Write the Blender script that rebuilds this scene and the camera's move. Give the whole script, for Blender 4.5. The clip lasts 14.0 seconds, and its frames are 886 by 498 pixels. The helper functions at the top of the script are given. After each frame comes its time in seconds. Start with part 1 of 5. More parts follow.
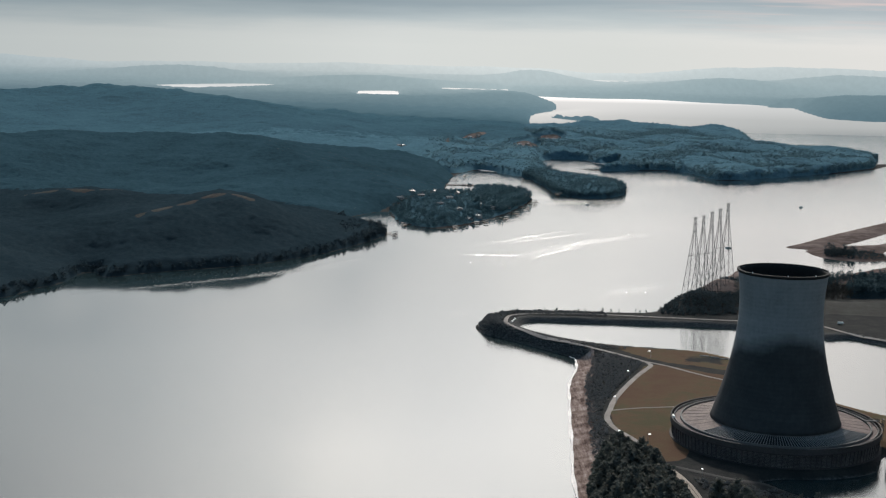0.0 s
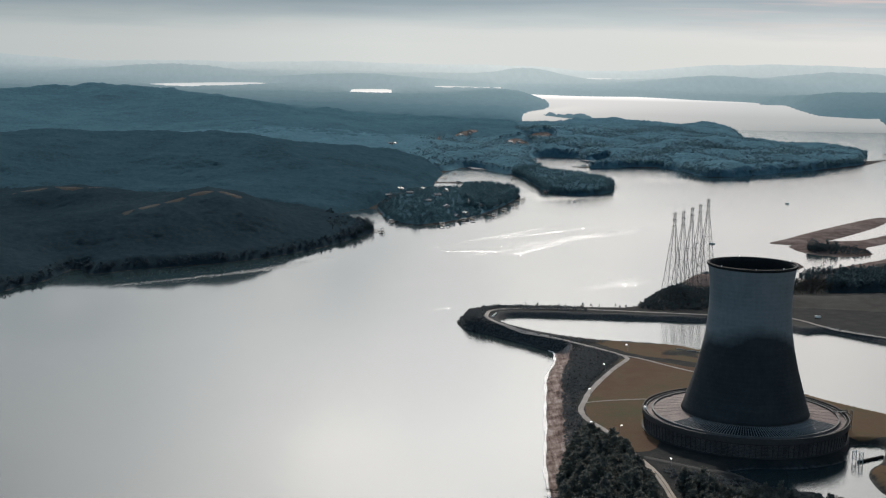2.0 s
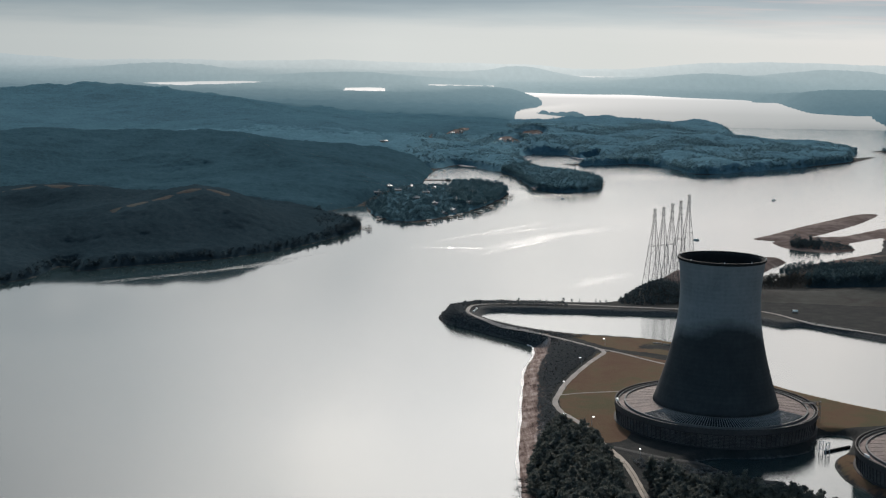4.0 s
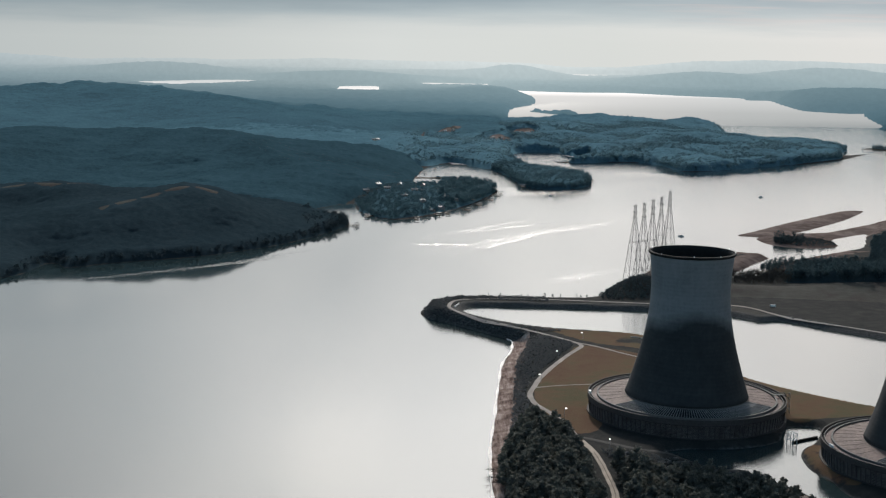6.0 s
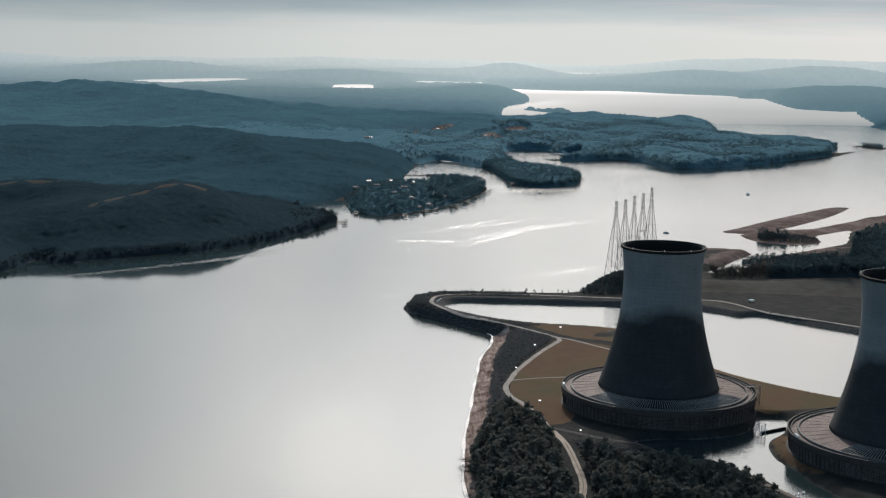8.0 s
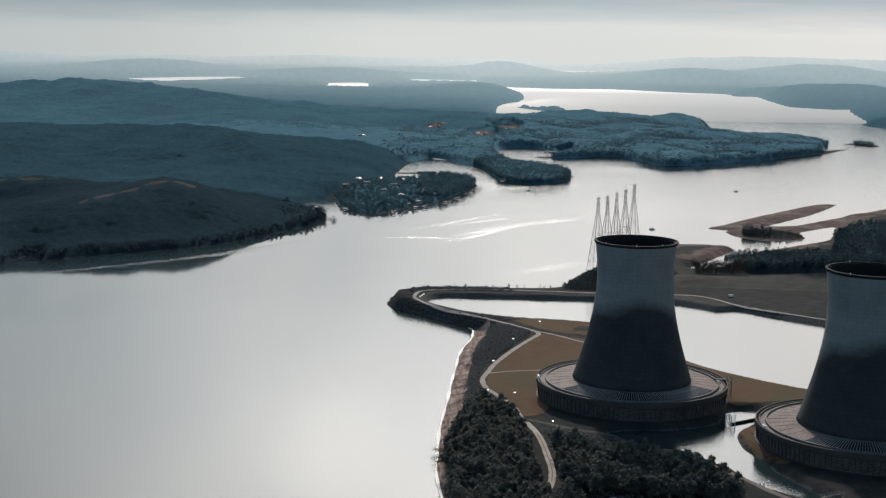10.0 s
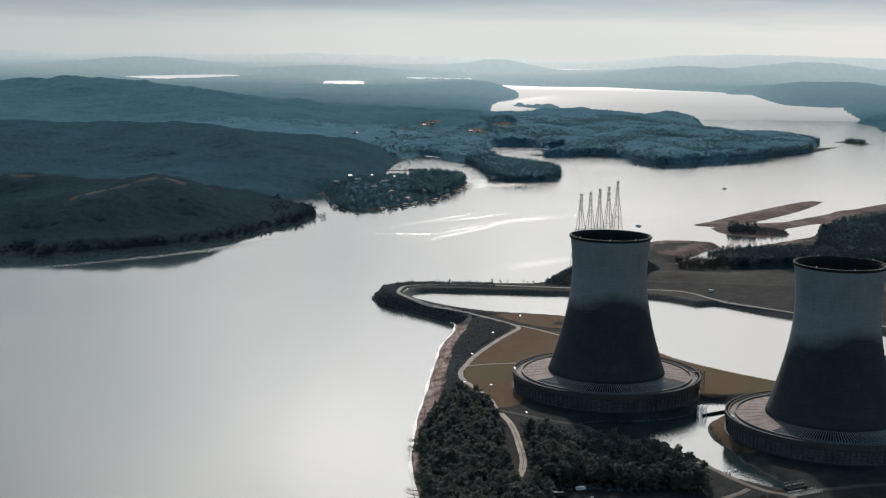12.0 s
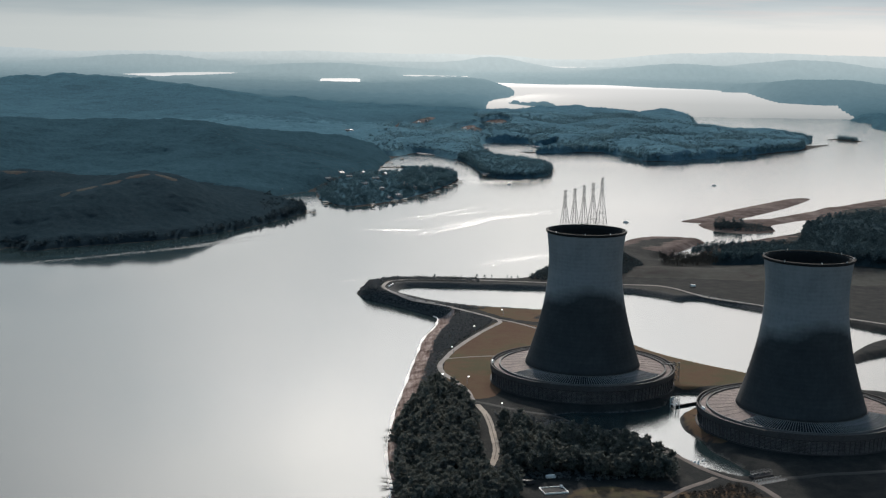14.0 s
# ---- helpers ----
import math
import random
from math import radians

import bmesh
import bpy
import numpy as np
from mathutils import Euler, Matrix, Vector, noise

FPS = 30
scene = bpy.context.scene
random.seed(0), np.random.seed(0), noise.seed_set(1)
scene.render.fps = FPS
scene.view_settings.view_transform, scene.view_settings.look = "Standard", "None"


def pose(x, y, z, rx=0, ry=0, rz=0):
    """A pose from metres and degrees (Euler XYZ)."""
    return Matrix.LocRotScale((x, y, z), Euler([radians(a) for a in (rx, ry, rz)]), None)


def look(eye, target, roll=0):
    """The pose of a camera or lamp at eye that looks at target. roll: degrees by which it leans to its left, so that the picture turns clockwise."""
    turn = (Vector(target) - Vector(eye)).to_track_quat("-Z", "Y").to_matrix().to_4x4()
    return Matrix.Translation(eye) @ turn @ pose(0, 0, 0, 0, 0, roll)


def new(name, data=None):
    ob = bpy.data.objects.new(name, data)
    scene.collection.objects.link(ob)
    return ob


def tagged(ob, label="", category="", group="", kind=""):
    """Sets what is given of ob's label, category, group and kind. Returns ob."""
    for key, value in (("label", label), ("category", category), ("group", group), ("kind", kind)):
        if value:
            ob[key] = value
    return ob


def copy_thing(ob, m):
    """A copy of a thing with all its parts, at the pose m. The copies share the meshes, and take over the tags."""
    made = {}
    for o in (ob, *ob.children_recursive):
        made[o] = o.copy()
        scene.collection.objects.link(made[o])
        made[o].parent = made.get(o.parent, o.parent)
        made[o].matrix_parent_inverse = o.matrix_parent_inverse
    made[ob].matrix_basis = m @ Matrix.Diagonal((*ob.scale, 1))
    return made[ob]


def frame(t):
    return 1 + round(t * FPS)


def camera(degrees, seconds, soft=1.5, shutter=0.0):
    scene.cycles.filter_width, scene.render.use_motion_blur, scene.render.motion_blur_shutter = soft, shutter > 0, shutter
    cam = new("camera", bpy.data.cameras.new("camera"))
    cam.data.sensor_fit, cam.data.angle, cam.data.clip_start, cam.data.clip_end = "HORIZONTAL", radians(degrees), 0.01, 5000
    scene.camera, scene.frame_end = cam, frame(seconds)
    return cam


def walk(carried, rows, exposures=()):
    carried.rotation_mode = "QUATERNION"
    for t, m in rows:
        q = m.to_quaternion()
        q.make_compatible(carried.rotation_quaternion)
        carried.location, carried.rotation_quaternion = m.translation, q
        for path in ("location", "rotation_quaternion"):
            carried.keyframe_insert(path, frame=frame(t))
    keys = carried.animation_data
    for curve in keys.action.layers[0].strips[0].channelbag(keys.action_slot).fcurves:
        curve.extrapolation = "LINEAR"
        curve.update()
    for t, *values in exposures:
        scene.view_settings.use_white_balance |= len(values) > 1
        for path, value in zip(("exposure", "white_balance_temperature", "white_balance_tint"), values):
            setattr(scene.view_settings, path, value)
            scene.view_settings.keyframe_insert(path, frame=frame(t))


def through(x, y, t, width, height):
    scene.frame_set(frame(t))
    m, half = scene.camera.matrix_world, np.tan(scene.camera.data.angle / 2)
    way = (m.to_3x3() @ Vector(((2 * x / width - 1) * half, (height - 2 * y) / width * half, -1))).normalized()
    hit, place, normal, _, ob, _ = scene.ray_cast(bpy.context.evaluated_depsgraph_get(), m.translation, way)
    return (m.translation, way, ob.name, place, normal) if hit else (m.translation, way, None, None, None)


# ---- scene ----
cam = camera(35.45, 14.0, soft=1.25)
PATH = [  # seconds, x, y, z, pitch, yaw, lean
    (0.0, -197.74, -794.30, 234.02, -8.327, 0.000, 1.297),
    (1.0, -190.95, -800.41, 233.94, -8.359, -0.057, 1.219),
    (2.0, -184.08, -806.79, 233.88, -8.390, -0.110, 1.150),
    (3.0, -177.14, -813.41, 233.83, -8.419, -0.159, 1.088),
    (4.0, -170.16, -820.25, 233.80, -8.447, -0.204, 1.035),
    (5.0, -163.14, -827.28, 233.78, -8.475, -0.246, 0.989),
    (6.0, -156.09, -834.47, 233.78, -8.504, -0.283, 0.952),
    (7.0, -149.02, -841.81, 233.80, -8.533, -0.316, 0.922),
    (8.0, -141.95, -849.27, 233.83, -8.563, -0.345, 0.901),
    (9.0, -134.89, -856.82, 233.88, -8.594, -0.370, 0.887),
    (10.0, -127.84, -864.44, 233.94, -8.628, -0.390, 0.882),
    (11.0, -120.83, -872.10, 234.02, -8.665, -0.406, 0.885),
    (12.0, -113.85, -879.77, 234.12, -8.704, -0.417, 0.895),
    (13.0, -106.93, -887.45, 234.23, -8.747, -0.423, 0.914),
    (14.0, -100.07, -895.09, 234.36, -8.795, -0.424, 0.940),
]
walk(cam, [(t, pose(x, y, z, 90 + p, 0, w) @ pose(0, 0, 0, 0, 0, lean)) for t, x, y, z, p, w, lean in PATH],
     [(0.0, 0.0), (7.0, 0.0), (11.0, 0.05), (14.0, 0.09)])

# ---- sky and sun ----
SUN_EL, SUN_AZ = 28.0, 2.0  # degrees: above the horizon, to the right of +y
sun_dir = Vector((math.sin(radians(SUN_AZ)) * math.cos(radians(SUN_EL)),
                  math.cos(radians(SUN_AZ)) * math.cos(radians(SUN_EL)), math.sin(radians(SUN_EL))))
world = bpy.data.worlds.new("world")
scene.world = world
world.use_nodes = True


class Nodes:
    """A short way to write node trees."""

    def __init__(self, tree):
        self.tree = tree
        tree.nodes.clear()

    def add(self, kind, inputs=None, **props):
        n = self.tree.nodes.new(kind)
        for k, v in props.items():
            if k == "operation":
                n.operation = v
            elif k == "blend_type":
                n.blend_type = v
            elif k == "data_type":
                n.data_type = v
            elif k == "sky_type":
                n.sky_type = v
            elif k == "attribute_name":
                n.attribute_name = v
        for k, v in (inputs or {}).items():
            if isinstance(v, bpy.types.NodeSocket):
                self.tree.links.new(v, n.inputs[k])
            else:
                n.inputs[k].default_value = v
        return n

    def math(self, op, a, b=0.0, clamp=False):
        n = self.add("ShaderNodeMath", {0: a, 1: b}, operation=op)
        n.use_clamp = clamp
        return n.outputs[0]

    def ramp(self, fac, stops):
        n = self.add("ShaderNodeValToRGB", {0: fac})
        els = n.color_ramp.elements
        while len(els) < len(stops):
            els.new(0.5)
        for e, (p, c) in zip(els, stops):
            e.position, e.color = p, (*c, 1) if len(c) == 3 else c
        return n.outputs[0]

    def mix(self, fac, a, b, blend="MIX"):
        n = self.add("ShaderNodeMix", data_type="RGBA", blend_type=blend)
        for key, v in ((0, fac), (6, a), (7, b)):
            if isinstance(v, bpy.types.NodeSocket):
                self.tree.links.new(v, n.inputs[key])
            else:
                n.inputs[key].default_value = v if key == 0 else (*v, 1)
        return n.outputs[2]

    def noise(self, scale, detail=4.0, vector=None, rough=0.55):
        ins = {"Scale": scale, "Detail": detail, "Roughness": rough}
        if vector is not None:
            ins["Vector"] = vector
        return self.add("ShaderNodeTexNoise", ins).outputs[0]


def build_sky():
    n = Nodes(world.node_tree)
    sky = n.add("ShaderNodeTexSky", sky_type="NISHITA")
    sky.sun_disc, sky.sun_elevation, sky.sun_rotation = False, radians(SUN_EL), radians(SUN_AZ)
    sky.air_density, sky.dust_density, sky.ozone_density = 0.6, 0.2, 3.0
    way = n.add("ShaderNodeTexCoord").outputs["Generated"]
    xyz = n.add("ShaderNodeSeparateXYZ", {0: way})
    up = xyz.outputs[2]
    # wide bands of thin cloud, stretched along the horizon
    flat = n.add("ShaderNodeMapping", {"Vector": way, "Scale": (2.2, 2.2, 26.0)}).outputs[0]
    drift = n.noise(1.6, 5.0, flat, 0.6)
    el = n.math("ADD", up, n.math("MULTIPLY", n.math("SUBTRACT", drift, 0.5), 0.034))
    veil = n.ramp(n.math("MULTIPLY", el, 2.0), VEIL)
    # forward glow of the hazy air round the sun
    dot = n.add("ShaderNodeVectorMath", {0: way, 1: tuple(sun_dir)}, operation="DOT_PRODUCT").outputs["Value"]
    dot = n.math("MAXIMUM", dot, 0.0)
    wide = n.math("MULTIPLY", n.math("POWER", dot, GLOW[0]), GLOW[1])
    tight = n.math("MULTIPLY", n.math("POWER", dot, GLOW[2]), GLOW[3])
    high = n.math("MULTIPLY", n.math("SUBTRACT", up, 0.11), 7.0, clamp=True)
    glow = n.math("MULTIPLY", n.math("ADD", wide, tight), high)
    glow_colour = n.mix(1.0, (1.0, 0.965, 0.93), n.add("ShaderNodeCombineXYZ", {0: glow, 1: glow, 2: glow}).outputs[0], "MULTIPLY")
    # rosy streaks of cloud to the right of the sun, low over the hills
    east = n.math("MULTIPLY", n.math("SUBTRACT", xyz.outputs[0], 0.10), 8.0, clamp=True)
    wisp = n.add("ShaderNodeMapping", {"Vector": way, "Scale": (7.0, 7.0, 190.0)}).outputs[0]
    wisp = n.math("MULTIPLY", n.math("SUBTRACT", n.noise(1.0, 4.0, wisp, 0.6), 0.47), 5.0, clamp=True)
    above = n.math("MULTIPLY", n.math("SUBTRACT", up, 0.012), 70.0, clamp=True)
    rosy = n.math("MULTIPLY", n.math("MULTIPLY", east, wisp), above)
    veil = n.mix(n.math("MULTIPLY", rosy, 0.75), veil, (0.66, 0.56, 0.54))
    # dimmer away from the sun
    face = n.add("ShaderNodeVectorMath", {0: way, 1: (math.sin(radians(23)), math.cos(radians(23)), 0.0)}, operation="DOT_PRODUCT").outputs["Value"]
    side = n.math("MULTIPLY_ADD", face, 0.5)
    n.tree.nodes[-1].inputs[2].default_value = 0.5
    side = n.ramp(side, [(0.0, (0.36, 0.54, 0.70)), (0.5, (0.41, 0.55, 0.67)), (0.86, (0.48, 0.55, 0.59)), (0.94, (0.56, 0.60, 0.62)), (0.985, (1.0, 1.0, 1.0))])
    west = n.ramp(n.math("ADD", xyz.outputs[0], 0.5), [(0.12, (0.70, 0.73, 0.75)), (0.28, (0.80, 0.82, 0.83)), (0.46, (1.0, 1.0, 1.0)), (0.62, (1.02, 1.01, 1.0)), (0.8, (1.14, 1.08, 1.06))])
    lowdown = n.math("MULTIPLY", n.math("SUBTRACT", 0.085, up), 25.0, clamp=True)
    veil = n.mix(lowdown, veil, n.mix(1.0, veil, west, "MULTIPLY"))
    aloft = n.math("MULTIPLY", up, 17.0, clamp=True)
    veil = n.mix(aloft, veil, n.mix(1.0, veil, side, "MULTIPLY"))
    a = n.add("ShaderNodeBackground", {"Color": sky.outputs[0], "Strength": 0.05})
    cover = 0.95
    # soft banks of cloud higher up
    bank = n.add("ShaderNodeMapping", {"Vector": way, "Scale": (1.0, 1.0, 2.2)}).outputs[0]
    bank = n.ramp(n.noise(5.0, 4.0, bank, 0.55), [(0.34, (0.72, 0.76, 0.79)), (0.5, (1.0, 1.0, 1.0)), (0.66, (1.2, 1.18, 1.15))])
    above = n.math("MULTIPLY", n.math("SUBTRACT", up, 0.07), 12.0, clamp=True)
    air = n.mix(1.0, veil, glow_colour, "ADD")
    air = n.mix(above, air, n.mix(1.0, air, bank, "MULTIPLY"))
    b = n.add("ShaderNodeBackground", {"Color": air, "Strength": 1.0})
    total = n.add("ShaderNodeMixShader", {0: cover, 1: a.outputs[0], 2: b.outputs[0]})
    n.add("ShaderNodeOutputWorld", {"Surface": total.outputs[0]})


# elevation (sine, times two) and colour of the veil of haze and cloud
VEIL = [(0.0, (0.67, 0.70, 0.69)), (0.018, (0.69, 0.715, 0.705)), (0.042, (0.50, 0.565, 0.59)), (0.068, (0.34, 0.415, 0.46)), (0.10, (0.42, 0.47, 0.49)),
        (0.15, (1.42, 1.375, 1.32)), (0.26, (1.62, 1.55, 1.48)), (0.36, (1.0, 0.99, 0.965)), (0.6, (0.36, 0.44, 0.47)), (1.0, (0.15, 0.25, 0.34))]
GLOW = (10.0, 2.25, 36.0, 2.5)
build_sky()
sun = new("sun", bpy.data.lights.new("sun", "SUN"))
sun.data.energy, sun.data.angle, sun.data.color = 2.5, radians(3.0), (1.0, 0.93, 0.85)
sun.matrix_world = look(sun_dir * 3000, (0, 0, 0))


# ---- materials ----
def surface(name, colour, rough=0.8, metallic=0.0, spread=0.35, grain=0.5, patches=0.05, bump=0.0, tint=None, ior=1.45):
    """A matt surface with a fine grain and broad patches; colours vary by spread round the given one."""
    m = bpy.data.materials.new(name)
    m.use_nodes = True
    n = Nodes(m.node_tree)
    co = n.add("ShaderNodeTexCoord").outputs["Object"]
    fine, broad = n.noise(grain, 6.0, co, 0.65), n.noise(patches, 3.0, co)
    dark = tuple(c * (1 - spread) for c in colour)
    light = tint or tuple(min(1, c * (1 + spread)) for c in colour)
    f = n.math("MULTIPLY_ADD", fine, 0.6)
    n.tree.nodes[-1].inputs[2].default_value = 0.0
    f = n.math("ADD", f, n.math("MULTIPLY", broad, 0.4))
    base = n.ramp(f, [(0.34, dark), (0.5, colour), (0.66, light)])
    ins = {"Base Color": base, "Roughness": rough, "Metallic": metallic, "IOR": ior, "Specular IOR Level": 0.5 if rough < 0.5 else 0.2}
    if bump:
        ins["Normal"] = n.add("ShaderNodeBump", {"Strength": 0.6, "Distance": bump, "Height": fine}).outputs[0]
    s = n.add("ShaderNodeBsdfPrincipled", ins)
    n.add("ShaderNodeOutputMaterial", {"Surface": s.outputs[0]})
    return m


def foliage(name, colour, spread=0.45, rough=0.75):
    """Leaves and twigs whose colour differs from crown to crown."""
    m = bpy.data.materials.new(name)
    m.use_nodes = True
    n = Nodes(m.node_tree)
    geo = n.add("ShaderNodeNewGeometry")
    co = n.add("ShaderNodeTexCoord").outputs["Object"]
    isle = geo.outputs["Random Per Island"]
    own = n.add("ShaderNodeObjectInfo").outputs["Random"]
    f = n.math("ADD", n.math("MULTIPLY", isle, 0.5), n.math("MULTIPLY", own, 0.2))
    f = n.math("ADD", f, n.math("MULTIPLY", n.noise(0.012, 3.0, co), 0.4))
    dark = tuple(c * (1 - spread) for c in colour)
    light = (colour[0] * (1 + spread) * 1.15, colour[1] * (1 + spread), colour[2] * (1 + spread) * 0.95)
    base = n.ramp(f, [(0.2, dark), (0.5, colour), (0.85, light)])
    lifted = n.add("ShaderNodeVectorMath", {0: geo.outputs["Normal"], 1: (0, 0, 0.9)}, operation="ADD").outputs[0]
    lifted = n.add("ShaderNodeVectorMath", {0: lifted}, operation="NORMALIZE").outputs[0]
    s = n.add("ShaderNodeBsdfPrincipled", {"Base Color": base, "Roughness": rough, "Specular IOR Level": 0.0, "Sheen Weight": 0.08, "Sheen Roughness": 0.6,
                                           "Sheen Tint": (0.9, 0.95, 0.95, 1), "Normal": lifted})
    s = n.add("ShaderNodeMixShader", {0: 0.35, 1: s.outputs[0], 2: n.add("ShaderNodeBsdfTranslucent", {"Color": base}).outputs[0]})
    n.add("ShaderNodeOutputMaterial", {"Surface": s.outputs[0]})
    return m


def water_material(name):
    """Lake water: long low ripples, ruffled by the wind in patches and in the streaks that boats leave."""
    m = bpy.data.materials.new(name)
    m.use_nodes = True
    n = Nodes(m.node_tree)
    co = n.add("ShaderNodeTexCoord").outputs["Object"]
    long = n.add("ShaderNodeMapping", {"Vector": co, "Scale": (0.3, 1.0, 1.0), "Rotation": (0, 0, 0.25)}).outputs[0]
    small, swell = n.noise(0.8, 4.0, long, 0.65), n.noise(0.09, 3.0, long)
    gust = n.ramp(n.noise(0.0045, 5.0, long, 0.65), [(0.30, (0.40,) * 3), (0.78, (0.80,) * 3)])
    out = n.math("MULTIPLY", n.math("SUBTRACT", n.add("ShaderNodeSeparateXYZ", {0: co}).outputs[1], 1000.0), 0.0011)
    out = n.math("MINIMUM", n.math("MAXIMUM", out, 0.0), 2.6)
    gust = n.math("ADD", gust, out)
    for cx, cy, rx, ry, turn, least in CALM:
        at = n.add("ShaderNodeMapping", {"Vector": co, "Location": (-cx, -cy, 0)}).outputs[0]
        at = n.add("ShaderNodeMapping", {"Vector": at, "Rotation": (0, 0, -radians(turn))}).outputs[0]
        at = n.add("ShaderNodeMapping", {"Vector": at, "Scale": (1 / rx, 1 / ry, 1)}).outputs[0]
        r = n.add("ShaderNodeVectorMath", {0: at}, operation="LENGTH").outputs["Value"]
        gust = n.math("MULTIPLY", gust, n.ramp(r, [(0.40, (least,) * 3), (1.0, (1.0,) * 3)]))
    spots = n.add("ShaderNodeMapping", {"Vector": co, "Scale": (0.36, 0.10, 1.0)}).outputs[0]
    broken = n.math("MULTIPLY", n.math("SUBTRACT", n.noise(1.0, 3.0, spots, 0.7), 0.49), 9.0)
    ruffled = 0.0
    for cx, cy, rx, ry, turn, power in STREAKS:
        at = n.add("ShaderNodeMapping", {"Vector": co, "Location": (-cx, -cy, 0)}).outputs[0]
        at = n.add("ShaderNodeMapping", {"Vector": at, "Rotation": (0, 0, -radians(turn))}).outputs[0]
        at = n.add("ShaderNodeMapping", {"Vector": at, "Scale": (1 / rx, 1 / ry, 1)}).outputs[0]
        r = n.add("ShaderNodeVectorMath", {0: at}, operation="LENGTH").outputs["Value"]
        w = n.math("MULTIPLY", n.math("SUBTRACT", 1.0, n.math("ADD", r, broken), clamp=True), power)
        ruffled = n.math("MAXIMUM", ruffled, w)
    gust = n.math("MAXIMUM", gust, ruffled)
    rough = n.math("ADD", 0.06, n.math("MULTIPLY", ruffled, 0.11))
    h = n.math("MULTIPLY", n.math("ADD", small, n.math("MULTIPLY", swell, 0.6)), gust)
    bump = n.add("ShaderNodeBump", {"Strength": 0.35, "Distance": 0.3, "Height": h})
    s = n.add("ShaderNodeBsdfPrincipled", {"Base Color": (0.022, 0.038, 0.040, 1), "Roughness": rough, "IOR": 1.34, "Specular IOR Level": 0.9,
                                           "Normal": bump.outputs[0]})
    n.add("ShaderNodeOutputMaterial", {"Surface": s.outputs[0]})
    return m


# water lying calm in the lee of the woods: x, y, half length, half width, heading, what is left of the ripples
CALM = [(-440, 490, 350, 210, 45, 0.1), (-385, 650, 330, 120, 55, 0.1), (-180, 1000, 120, 90, 30, 0.1), (380, 1780, 320, 110, 28, 0.1), (20, 1390, 110, 60, 10, 0.1), (-200, -80, 220, 150, 80, 0.5),
        (40, -110, 110, 95, 0, 0.1), (70, 230, 230, 150, 0, 0.4)]
# ruffled streaks on the lake: x, y, half length, half width, heading, strength
STREAKS = [(-100, 914, 110, 6, 54, 1.5), (-36, 863, 150, 7, 50, 1.7), (10, 915, 75, 13, 38, 1.45), (-69, 798, 80, 6, 58, 1.8), (-62, 925, 80, 6, 45, 1.6), (-20, 900, 90, 7, 46, 1.5),
           (-386, 589, 124, 5, 41, 0.8), (-359, 624, 83, 5, 48, 0.85), (-330, 660, 70, 5, 52, 0.8), (-450, 535, 70, 4, 40, 0.5),
           (12, 1345, 84, 30, 23, 1.5), (-2, 562, 52, 15, 45, 1.3), (-150, 765, 40, 6, 2, 2.0), (-181, 413, 12, 3.5, 34, 1.2), (-215, 540, 45, 4, 20, 0.8),
           (112, 185, 46, 30, -50, 1.5), (119, 250, 40, 12, -8, 0.9), (150, 150, 40, 14, -40, 0.8), (-60, 300, 18, 6, 10, 0.8), (333, 1316, 22, 7, 40, 1.2)]


